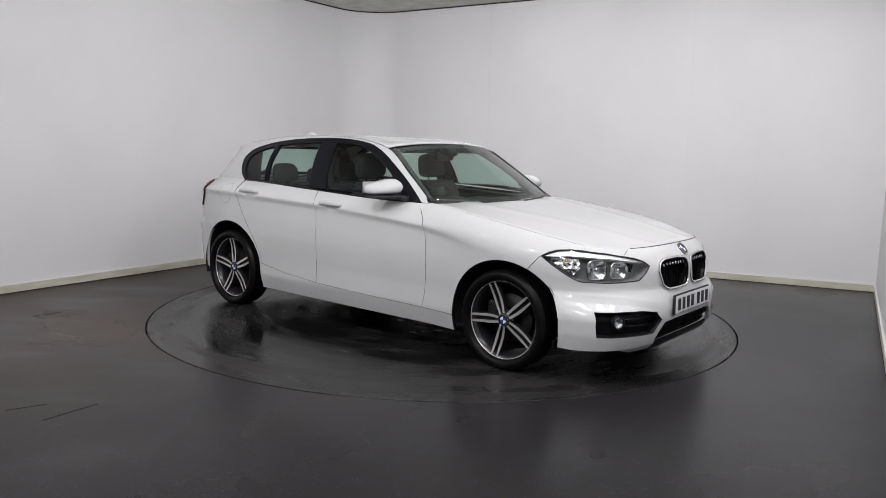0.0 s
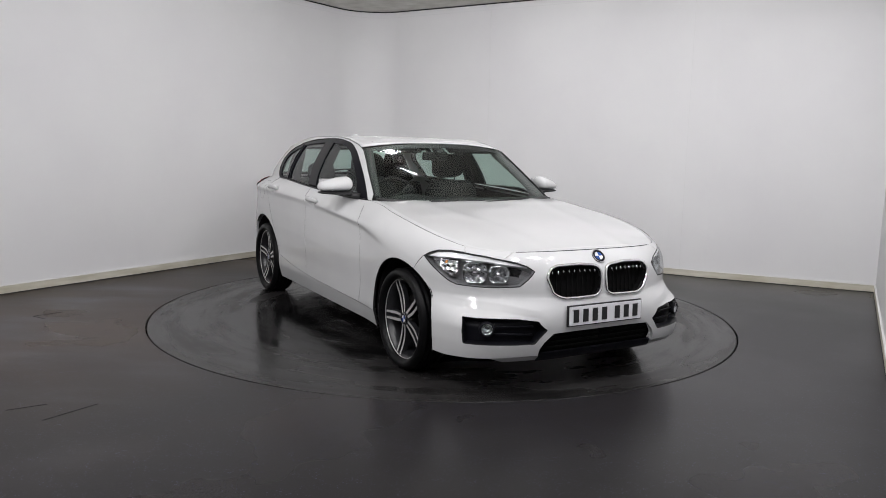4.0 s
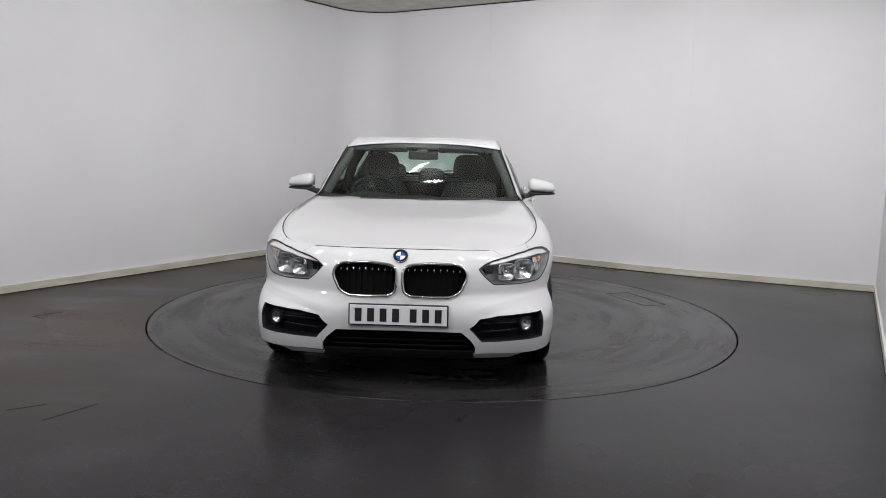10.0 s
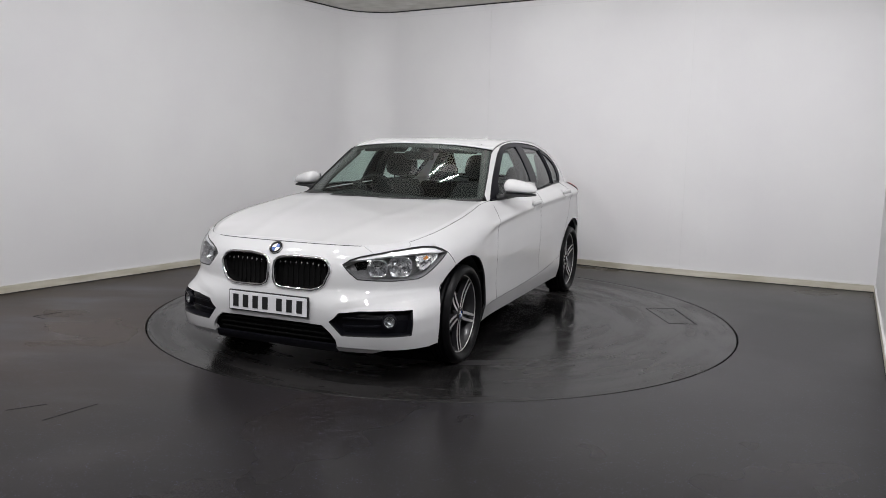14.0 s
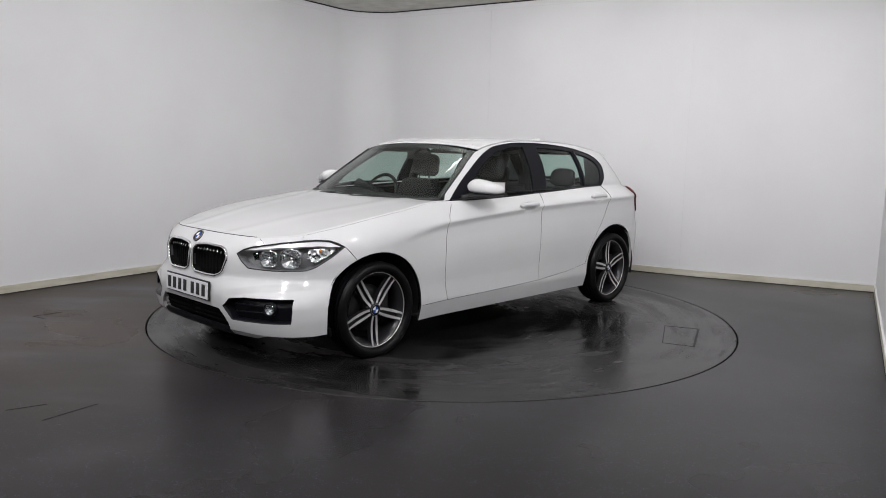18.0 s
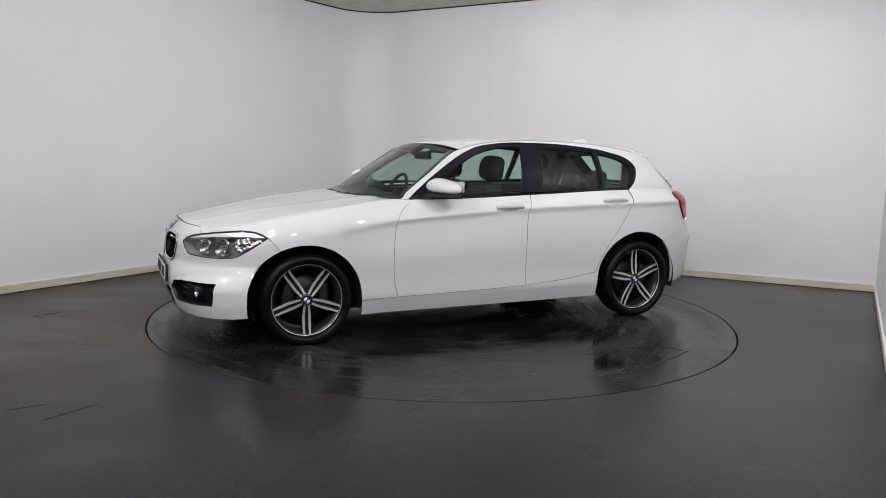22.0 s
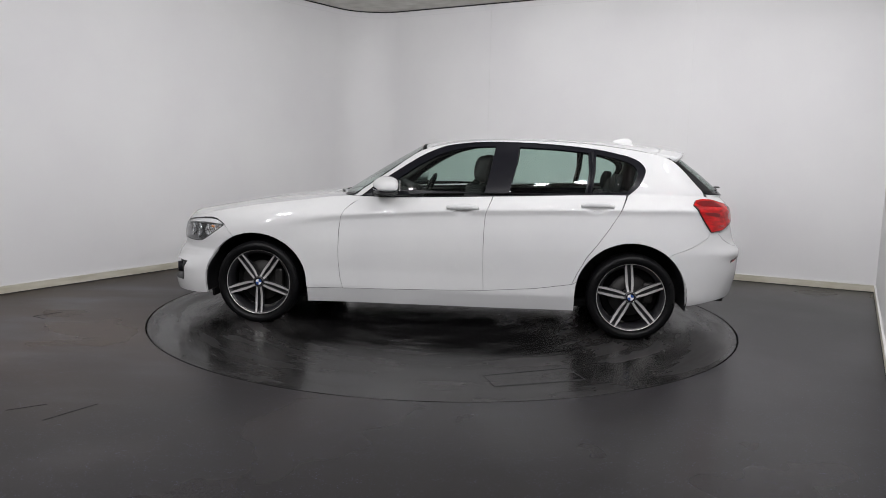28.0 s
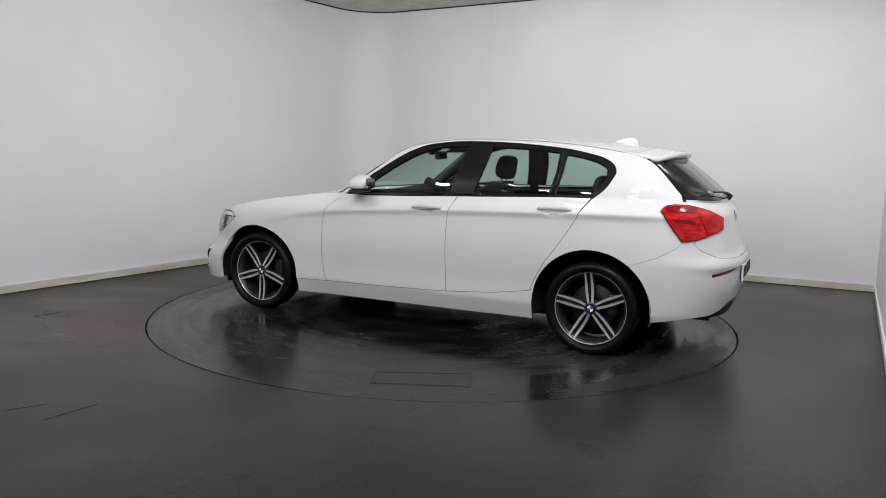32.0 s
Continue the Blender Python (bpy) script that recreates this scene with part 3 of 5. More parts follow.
def down(x, z0, z1, n=4):
    return [X(x, z0 + (z1 - z0) * i / n) for i in range(n + 1)]


SILL_TOP = [X(x, z) for x, z in ((0.962, 0.274), (0.70, 0.280), (0.32, 0.287), (-0.02, 0.296), (-0.314, 0.306), (-0.68, 0.336), (-0.93, 0.376), (-0.9655, 0.396))]
CUT_A = [X(x, z) for x, z in ((0.70, 0.280), (0.722, 0.366), (0.733, 0.47), (0.735, 0.57), (0.73, 0.70), (0.716, 0.80), (0.69, 0.85), (0.635, 0.897), (0.56, 0.9405))]
CUT_B = [X(x, z) for x, z in ((-0.314, 0.306), (-0.308, 0.45), (-0.305, 0.604), (-0.307, 0.74), (-0.314, 0.84), (-0.335, 0.90), (-0.362, 0.966))]
CUT_C = [X(x, z) for x, z in ((-0.93, 0.376), (-0.962, 0.45), (-1.024, 0.568), (-1.10, 0.67), (-1.17, 0.772), (-1.235, 0.88), (-1.295, 0.995))]


def waist(x0, x1, n=8):
    return [(x, 1.995) for x in (x0 + (x1 - x0) * i / n for i in range(n + 1))]


HL = [YF(0.418, 0.664), YF(0.452, 0.690), YF(0.50, 0.708), YF(0.558, 0.721), YF(0.63, 0.737), X(1.79, 0.748), X(1.72, 0.753), X(1.655, 0.748), X(1.615, 0.733), X(1.580, 0.711),
      X(1.648, 0.664), X(1.735, 0.607), X(1.80, 0.577), YF(0.70, 0.574), YF(0.628, 0.574), YF(0.50, 0.583), YF(0.456, 0.621)]
TL = [X(-1.738, 0.944), X(-1.760, 0.970), X(-1.81, 0.979), X(-1.88, 0.975), YR(0.548, 0.945), YR(0.430, 0.897), YR(0.450, 0.830), YR(0.604, 0.797), YR(0.678, 0.774), X(-1.872, 0.764), X(-1.815, 0.842)]
REAR_CUT = [X(-1.855, 0.724), X(-1.745, 0.659), X(-1.62, 0.614), X(-1.586, 0.596)]
KIDNEY = [YF(0.362, 0.625), YF(0.352, 0.657), YF(0.332, 0.682), YF(0.29, 0.694), YF(0.155, 0.698), YF(0.06, 0.689), YF(0.030, 0.678), YF(0.014, 0.652), YF(0.013, 0.61), YF(0.017, 0.565),
          YF(0.030, 0.535), YF(0.06, 0.520), YF(0.18, 0.516), YF(0.265, 0.516), YF(0.302, 0.530), YF(0.332, 0.560)]
FOG = [YF(0.376, 0.357), YF(0.430, 0.408), YF(0.54, 0.427), YF(0.65, 0.430), YF(0.780, 0.428), YF(0.794, 0.35), YF(0.786, 0.282), YF(0.62, 0.283), YF(0.445, 0.280)]
NOSE = YF(0.505, 0.738)[0]
JOINT = [X(1.548, 0.674), X(1.517, 0.638)]
BUMPER = [(S_FRONT, 1.985)] + [(float(s), 1.985) for s in np.linspace(S_FRONT, NOSE, 10)[1:]] + [YF(0.545, 0.730)]
BUMPER += HL[3::-1] + HL[:8:-1] + JOINT
BUMPER += arch(1.345, 0.378, 0.358, first=116, last=180, n=10)
# the lip of the bonnet over the headlight
LIP = [(float(s), 1.984) for s in np.linspace(NOSE, HL[5][0] - 0.03, 9)] + HL[5:2:-1] + [YF(0.545, 0.730)]
BUMPER += [X(1.716, 0.205), X(1.80, 0.20), YF(0.70, 0.205), YF(0.55, 0.212), YF(0.410, 0.213), YF(0.412, 0.225), YF(0.410, 0.252), YF(0.385, 0.290), YF(0.335, 0.333), YF(0.20, 0.336), (S_FRONT, YF(0.0, 0.336)[1])]


def shrink_uv(outline, by):
    return [(q.x, float(qv(q.y))) for q in shrink([Vector((s, vq(v))) for s, v in outline], by)]


# a broad fold across the bumper over the fog intakes
def fold(s, v):
    p = body(s, v)
    y, z = np.abs(p[..., 1]), p[..., 2]
    line = np.interp(y, [0.33, 0.405, 0.606, 0.80, 0.88], [0.440, 0.455, 0.496, 0.509, 0.513])
    under = np.clip(line - z, 0, 1)
    return -0.010 * np.clip(under / 0.035, 0, 1) * np.exp(-np.clip(under - 0.045, 0, 1) / 0.20) * np.clip((y - 0.385) / 0.08, 0, 1) * np.clip((p[..., 0] - 1.70) / 0.14, 0, 1)


skin("front_bumper", BUMPER, PAINT, car, [(KIDNEY, 2), (FOG, 3)], "white bumper with twin oval grille openings", whole=True, rim=0.02, proud=fold, hole_mat=BLACK, res=0.017)

HANDLES = [X(-0.155, 0.884), X(-1.085, 0.921)]


def dished(s, v):
    """A shallow oval dish behind each door handle."""
    q = np.interp(v, [0, 1, 2, 3], [0, 0.70, 0.83, 1.21])
    dent = 0
    for s0, v0 in HANDLES:
        dent = dent - 0.021 * np.exp(-(((s - s0) / 0.065) ** 2 + ((q - vq(v0) + 0.004) / 0.034) ** 2) ** 1.6)
    return dent


for side in (1, -1):
    # front wing
    wing = [(x, 1.992) for x in np.linspace(0.60, 1.2, 14)] + [(float(s), 1.992) for s in np.linspace(1.2, HL[5][0] - 0.03, 12)[1:]]
    wing += HL[5:10] + JOINT
    wing += arch(1.345, 0.378, 0.358, first=116, last=0, n=16) + [X(0.965, 0.29)] + [SILL_TOP[0]] + CUT_A
    skin("front_wing", wing, PAINT, car, hem=True, side=side)
    front = CUT_A[:-1] + [X(0.57, 0.9395)] + waist(0.55, -0.362) + CUT_B[::-1][1:] + SILL_TOP[1:4][::-1]
    door_f = skin("front_door", front, PAINT, car, hem=True, side=side, proud=dished, res=0.02)
    rear = CUT_B + waist(-0.366, -1.297) + CUT_C[::-1][1:] + SILL_TOP[4:6][::-1]
    door_r = skin("rear_door", rear, PAINT, car, hem=True, side=side, proud=dished, res=0.02)
    sill = [X(0.962, 0.172), X(0.96, 0.20)] + SILL_TOP + [X(-0.957, 0.36), X(-0.953, 0.30), X(-0.952, 0.185), X(-0.5, 0.178), X(0.3, 0.174)]
    skin("sill", sill, PAINT, car, hem=True, side=side)
    # rear quarter: from the door's cut over the arch to lamp and bumper, up into the rear pillar, over the doors and down the windscreen pillar
    DLO = [(0.585, 0.948), (0.517, 1.004), (0.372, 1.110), (0.166, 1.240), (0.06, 1.290), (-0.038, 1.321), (-0.242, 1.346), (-0.445, 1.351), (-0.65, 1.347), (-0.848, 1.336), (-1.089, 1.312), (-1.24, 1.283), (-1.325, 1.262), (-1.392, 1.226), (-1.422, 1.180), (-1.412, 1.135), (-1.372, 1.063), (-1.31, 1.0065)]
    # rounded through its corners, but for the foot at the front
    fine = [DLO[0]]
    for i in range(len(DLO) - 1):
        a, b, c, d = (np.array(DLO[min(max(k, 0), len(DLO) - 1)]) for k in (i - 1, i, i + 1, i + 2))
        fine += [tuple(0.5 * (2 * b + (c - a) * t + (2 * a - 5 * b + 4 * c - d) * t**2 + (3 * b - a - 3 * c + d) * t**3)) for t in (1 / 3, 2 / 3, 1)]
    dlo = [X(x, z) for x, z in fine]
    shape = CUT_C + dlo[::-1][0:] + [(0.60, 2.0), (0.66, 2.03)]
    shape += [(x, 2.99) for x in np.linspace(0.60, 0.17, 10)] + [(x, 2.99) for x in np.linspace(0.12, -1.62, 30)]
    tail_s = X(-1.83, 1.02)[0]
    shape += [(float(s), 2.99) for s in np.linspace(-1.70, tail_s, 5)] + [(tail_s - 0.02, 2.0), (TL[3][0], 1.985), TL[3], TL[2], TL[1], TL[0], TL[10], TL[9], *REAR_CUT]
    shape += arch(-1.335, 0.383, 0.375, first=49, last=165, n=20) + [SILL_TOP[7], SILL_TOP[6]]
    skin("rear_quarter_panel", shape[:-1], PAINT, car, hem=True, side=side, label="white quarter panel running up into pillar and roof rail")
    # window surround and panes
    panes = {"front_window": [(0.445, 0.974), (0.345, 1.070), (0.14, 1.202), (0.04, 1.256), (-0.05, 1.287), (-0.16, 1.312), (-0.365, 1.322), (-0.33, 1.13), (-0.300, 0.992)],
             "rear_window": [(-0.47, 0.998), (-0.52, 1.20), (-0.535, 1.322), (-0.80, 1.312), (-1.025, 1.292), (-1.03, 1.16), (-1.005, 1.012)],
             "quarter_window": [(-1.05, 1.014), (-1.075, 1.16), (-1.078, 1.282), (-1.20, 1.262), (-1.29, 1.238), (-1.345, 1.210), (-1.370, 1.175), (-1.364, 1.135), (-1.335, 1.075), (-1.290, 1.020)]}
    cut = {k: [X(x, z) for x, z in pts] for k, pts in panes.items()}
    frame_ob = skin("window_surround", dlo, BLACK_GLOSS, car, [(c, 1) for c in cut.values()], "gloss black window frames and door pillars", side=side, depth=0.006, gap=0.0, rim=0.02)
    for key, c in cut.items():
        pane = skin(key, shrink_uv(c, -0.012), GLASS, car, (), "tinted green side glass", side=side, depth=0.013, gap=0, rim=0, smooth=1)
        pane.visible_shadow = False
    # liner
    for x0, r in ((1.345, 0.385), (-1.335, 0.39)):
        vs, fs = [], []
        for i in range(25):
            t = math.pi * (i / 24 * 1.16 - 0.08)
            for y in (0.50, 0.835):
                vs.append((x0 + r * math.cos(t), y * side, 0.305 + r * 0.95 * math.sin(t)))
        n0 = len(vs)
        vs.append((x0, 0.50 * side, 0.305))
        fs = [(2 * i, 2 * i + 1, 2 * i + 3, 2 * i + 2) for i in range(24)] + [(n0, 2 * i, 2 * i + 2) for i in range(24)]
        mesh_part("wheel_arch_liner", vs, fs, BLACK, car)

# bonnet
def bonnet_z(x, y):
    zc = table(x, (0.55, 0.962), (0.85, 0.947), (1.0, 0.927), (1.213, 0.898), (1.5, 0.861), (1.741, 0.818), (1.886, 0.79), (2.02, 0.767))
    return zc


def bonnet():
    xs = np.concatenate([np.linspace(0.60, 1.9, 60), np.linspace(1.9, 2.02, 14)[1:]])
    s_edge = np.linspace(0.625, S_FRONT, 400)
    e = body(s_edge, 1.985)
    verts, faces = [], []
    cols = 41
    for x in xs:
        ye = float(np.interp(x, e[:, 0], e[:, 1])) - 0.0042
        ze = float(np.interp(x, e[:, 0], e[:, 2]))
        zc = float(bonnet_z(x, 0))
        ye = max(ye, 0.001)
        for i in range(cols):
            k = (2 * i / (cols - 1) - 1)
            y = ye * k
            z = ze + (zc - ze) * (1 - abs(k) ** 2.3) + 0.005 * math.exp(-((abs(y) - 0.42 * (0.55 + 0.45 * (2.1 - x))) / 0.05) ** 2) * 0.7
            verts.append((x - 0.006 * (x > 1.99), y, z))
    rows = len(xs)
    for r in range(rows - 1):
        for c in range(cols - 1):
            a = r * cols + c
            faces.append((a, a + cols, a + cols + 1, a + 1))
    # drop the part behind the windscreen's foot, which bows forward in the middle
    verts2 = []
    for x, y, z in verts:
        back = 0.80 - 0.19 * (abs(y) / 0.72) ** 2
        if x < back:
            z = z - (back - x) * 0.9
            x = x + (back - x) * 0.92
        verts2.append((x, y, z))
    ob = mesh_part("bonnet", verts2, faces, PAINT, car, "smooth white bonnet with two soft ridges")
    mod = ob.modifiers.new("fold", "SOLIDIFY")
    mod.thickness, mod.offset = 0.012, -1
    return ob


hood = bonnet()
for side in (1, -1):
    skin("bonnet_lip", LIP, PAINT, hood, side=side, gap=0.0004, rim=0.012)
    # dark seal in the gap between bonnet and wing, and across the nose
    pts = [lay(float(s), 1.9905, -0.004, side)[0] for s in np.linspace(0.62, HL[5][0] - 0.04, 40)]
    vs, fs = sweep(pts, 0.0022, 6)
    mesh_part("bonnet_seal", vs, fs, SEAL, car)
    pts = [lay(float(s), 1.9895, -0.003, side)[0] for s in np.linspace(NOSE + 0.02, S_FRONT, 20)]
    vs, fs = sweep(pts, 0.0024, 6)
    mesh_part("bonnet_seal", vs, fs, SEAL, car)


# windscreen, roof and rear glass from a middle line and a bow
def screen(s, v):
    """s across from -1 to 1, v from the foot (0) to the roof (1)."""
    s, v = np.broadcast_arrays(np.asarray(s, float), np.asarray(v, float))
    half = 0.710 + (0.596 - 0.710) * v
    y = s * half
    xc = 0.842 + (0.205 - 0.842) * v
    zc = 0.938 + (1.327 - 0.938) * v + 0.010 * np.sin(np.pi * v)
    xe = 0.633 + (0.169 - 0.633) * v
    ze = 0.956 + (1.281 - 0.956) * v + 0.004 * np.sin(np.pi * v)
    k = np.abs(s) ** 2.2
    return np.stack([xc + (xe - xc) * k, y, zc + (ze - zc) * k], -1)


def sheet(name, fn, s_range, v_range, ns, nv, mat, label="", thick=0.005, smooth=True):
    ss, vv = np.linspace(*s_range, ns), np.linspace(*v_range, nv)
    verts = [fn(a, b) for b in vv for a in ss]
    faces = [(r * ns + c, r * ns + c + 1, (r + 1) * ns + c + 1, (r + 1) * ns + c) for r in range(nv - 1) for c in range(ns - 1)]
    ob = mesh_part(name, verts, faces, mat, car, label, smooth)
    bm = bmesh.new()
    bm.from_mesh(ob.data)
    bmesh.ops.recalc_face_normals(bm, faces=bm.faces)
    up = sum((f.normal.z for f in bm.faces))
    if up < 0:
        bmesh.ops.reverse_faces(bm, faces=bm.faces)
    bm.to_mesh(ob.data)
    bm.free()
    if smooth:
        ob.data.polygons.foreach_set("use_smooth", [True] * len(ob.data.polygons))
    if thick:
        mod = ob.modifiers.new("thickness", "SOLIDIFY")
        mod.thickness, mod.offset = thick, -1
    return ob


def roof(s, v):
    """s across, v from the windscreen (0) to the tail (1)."""
    xc = 0.195 + (-1.60 - 0.195) * v
    xe = 0.160 + (-1.56 - 0.160) * v
    zc = float(table(xc, (-1.744, 1.314), (-1.543, 1.338), (-1.215, 1.367), (-0.884, 1.381), (-0.617, 1.384), (-0.304, 1.376), (0.013, 1.354), (0.205, 1.328)))
    ze, ye = float(edge_z(xe)), float(edge_y(xe)) - 0.003
    k = abs(s) ** 2.6
    return np.array([xc + (xe - xc) * k, ye * s, zc + (ze - zc) * k])


def tailglass(s, v):
    """The rear window: v from its top (0) to its foot (1); its sides turn round the corners."""
    half = 0.548 + (0.60 - 0.548) * v
    xc = -1.705 + (-2.042 + 1.705) * v
    zc = 1.272 + (1.0 - 1.272) * v + 0.012 * math.sin(math.pi * v)
    xe = -1.585 + (-1.842 + 1.585) * v
    ze = 1.262 + (1.012 - 1.262) * v
    k = abs(s) ** 5
    return np.array([xc + (xe - xc) * k, half * s, zc + (ze - zc) * k])


sheet("roof", roof, (-1, 1), (0.012, 1), 41, 40, PAINT, "white roof skin", 0.006)
pane = sheet("windscreen", screen, (-1, 1), (0.0, 1.0), 41, 24, SCREEN_GLASS, "large clear tinted windscreen", 0)
pane.visible_shadow = False
pane = sheet("rear_window", tailglass, (-0.88, 0.88), (0.06, 0.93), 41, 16, GLASS, "dark tinted rear window", 0)
pane.visible_shadow = False

# ---------------------------------------------------------------- tail of the car
BUMPER_TOP = [TL[9], TL[8], YR(0.70, 0.745), YR(0.66, 0.70), YR(0.56, 0.655), YR(0.40, 0.64), (S_REAR, YR(0.0, 0.635)[1])]
RB = REAR_CUT[::-1] + BUMPER_TOP
RB += [(S_REAR, YR(0.0, 0.365)[1]), YR(0.30, 0.362), YR(0.413, 0.350), YR(0.50, 0.310), YR(0.58, 0.288), YR(0.68, 0.278), X(-1.90, 0.271), X(-1.80, 0.256), X(-1.722, 0.245)]
RB += arch(-1.335, 0.383, 0.375, first=0, last=49, n=9)
REFLECT = [YR(0.632, 0.556), YR(0.50, 0.574), YR(0.36, 0.583), YR(0.345, 0.574), YR(0.46, 0.556), YR(0.625, 0.534)]


def shelf(s, v):
    """The bumper's upper half stands out over the plate's recess."""
    p = body(s, v)
    return 0.012 * np.exp(-((p[..., 2] - 0.60) / 0.035) ** 2) * np.clip((-p[..., 0] - 1.9) / 0.15, 0, 1)


skin("rear_bumper", RB, PAINT, car, [(REFLECT, 1)], "white rear bumper with red reflectors", whole=True, proud=shelf, rim=0.018, gap=0.0008)
for side in (1, -1):
    skin("bumper_reflector", shrink_uv(REFLECT, -0.002), RED_DARK, car, (), "dark red reflector strip", side=side, depth=0.005, smooth=1, rim=0)
    body_lamp = [TL[0], TL[1], TL[2], TL[3], YR(0.6235, 0.966), YR(0.619, 0.795), TL[8], TL[9], TL[10]]
    gate_lamp = [YR(0.622, 0.965), TL[4], TL[5], TL[6], TL[7], YR(0.617, 0.797)]
    lamp = skin("tail_light", body_lamp, RED, car, (), "glossy red tail light cluster", side=side, gap=0.0015, rim=0.03, proud=lambda s, v: np.full(np.shape(s), 0.013))
    skin("tail_light", gate_lamp, RED, car, (), "glossy red tail light cluster", side=side, gap=0.002, rim=0.03, proud=lambda s, v: np.full(np.shape(s), 0.011))
    bar = [X(-1.80, 0.905), X(-1.88, 0.90), YR(0.68, 0.885), YR(0.69, 0.862), X(-1.90, 0.868), X(-1.83, 0.885)]
    skin("light_guide", bar, RED_DARK, lamp, (), "darker red inner band", side=side, gap=0, rim=0.004, proud=lambda s, v: np.full(np.shape(s), 0.0150), smooth=1)
    bar = [X(-1.90, 0.80), YR(0.66, 0.815), YR(0.655, 0.795), X(-1.93, 0.787)]
    skin("reversing_light", bar, LENS, lamp, (), "clear strip at the foot of the lamp", side=side, gap=0, rim=0.004, proud=lambda s, v: np.full(np.shape(s), 0.0150))
    band = [X(-1.755, 0.950), X(-1.80, 0.966), X(-1.88, 0.964), YR(0.64, 0.958), YR(0.64, 0.925), X(-1.88, 0.932), X(-1.80, 0.935)]
    skin("light_guide", band, RED_DARK, lamp, (), "darker red upper band", side=side, gap=0, rim=0.004, proud=lambda s, v: np.full(np.shape(s), 0.0150), smooth=1)
    vs, fs = sweep([lay(q.x, float(qv(q.y)), 0.006, side)[0] for q in dense(TL, 0.02, 1)], 0.005, 6, True)
    mesh_part("lamp_border", vs, fs, SEAL, lamp, "black border round the lamp")
    tub("lamp_recess", TL, 0.04, DARK, car, side=side)

GATE = [(S_REAR, 1.985)] + [(float(s), 1.985) for s in np.linspace(S_REAR, TL[3][0], 14)[1:]] + [TL[3], TL[4], TL[5], TL[6], TL[7]]
GATE += BUMPER_TOP[1:]
gate = skin("tailgate", GATE, PAINT, car, (), "white tailgate below the rear window", whole=True, hem=True)
# white ledge between the tailgate's edge and the glass
edge_line = [body(float(q), 1.985) for q in np.linspace(S_REAR, TL[3][0], 60)]
edge_y0, edge_x0, edge_z0 = ([float(p[i]) for p in edge_line] for i in (1, 0, 2))
verts = []
for q in np.linspace(-0.985, 0.985, 51):
    foot = tailglass(q, 0.985)
    a = abs(float(foot[1]))
    rim_point = np.array([np.interp(a, edge_y0, edge_x0), foot[1], np.interp(a, edge_y0, edge_z0)])
    verts += [foot + np.array([0, 0, -0.002]), (foot + rim_point) / 2 + np.array([0, 0, 0.001]), rim_point + np.array([0, 0, -0.001])]
faces = [(3 * i + k, 3 * i + k + 1, 3 * i + k + 4, 3 * i + k + 3) for i in range(50) for k in (0, 1)]
mesh_part("tailgate_ledge", verts, faces, PAINT, gate)
# frame of the rear window in black, its side borders, and the spoiler over it
for v0, v1, s0, s1 in ((0.0, 0.075, -1, 1), (0.915, 0.985, -0.965, 0.965)):
    sheet("rear_window_border", tailglass, (s0, s1), (v0, v1), 61, 4, FRIT, "", 0.006)
for s0, s1 in ((-1, -0.86), (0.86, 1)):
    sheet("rear_window_border", tailglass, (s0, s1), (0.07, 0.945), 9, 14, FRIT, "", 0.006)


def spoiler_top(s, v):
    xc, zc = -1.585 + (-1.765 + 1.585) * v, 1.337 + (1.308 - 1.337) * v
    xe, ze = -1.50 + (-1.66 + 1.50) * v, 1.292 + (1.264 - 1.292) * v
    k = abs(s) ** 3
    return np.array([xc + (xe - xc) * k, s * (0.548 - 0.02 * v), zc + (ze - zc) * k])


def spoiler_low(s, v):
    a, b = spoiler_top(s, 1.0), tailglass(s * 0.99, 0.02)
    return a + (b - a) * v - np.array([0, 0, 0.014 * min(1, 4 * v * (1 - v) + (0.6 if v < 0.5 else 0))]) * (1 if 0 < v < 1 else 0)


sp = sheet("spoiler", spoiler_top, (-1, 1), (0.0, 1.0), 33, 8, PAINT, "white roof spoiler over the rear window", 0.028)
sheet("spoiler_underside", spoiler_low, (-1, 1), (0.0, 1.0), 33, 6, PAINT, "", 0.0)
vs, fs = sweep([spoiler_top(s, 0.93) + np.array([0.004, 0, -0.016]) for s in np.linspace(-0.2, 0.2, 9)], 0.007, 6)
mesh_part("brake_light", vs, fs, RED_DARK, sp, "dark red high brake light")
# wiper on the rear window, standing off on its boss
arm = [Vector(tailglass(q, r)) + Vector((-0.020, 0, 0.018)) for q, r in ((0.0, 1.0), (0.05, 0.94), (0.25, 0.90), (0.5, 0.88), (0.66, 0.87))]
vs, fs = sweep([Vector((-2.045, 0.0, 1.0))] + arm, [0.020, 0.018, 0.012, 0.007, 0.006, 0.005], 8)
mesh_part("rear_wiper", vs, fs, BLACK, car, "black rear wiper arm")
# plate recess, rear plate, exhaust and lower valance
bm = box((0.012, 0.52, 0.112), pose(-2.196, 0, 0.53, 0, 2), 0.004)
plate_rear = part("rear_plate", bm, PLATE, car, "plain number plate with black bars")
for i in range(7):
    y = 0.195 - i * 0.062 - (0.03 if i > 3 else 0)
    part("character_bar", box((0.004, 0.04, 0.072), pose(-2.2035, -y, 0.53, 0, 2)), INK, plate_rear)
RV = [(S_REAR, YR(0.0, 0.368)[1]), YR(0.30, 0.366), YR(0.420, 0.352), YR(0.51, 0.310), YR(0.55, 0.255), (S_REAR, YR(0.0, 0.235)[1])]
skin("rear_valance", RV, BLACK, car, (), "black lower valance", whole=True, depth=0.02)
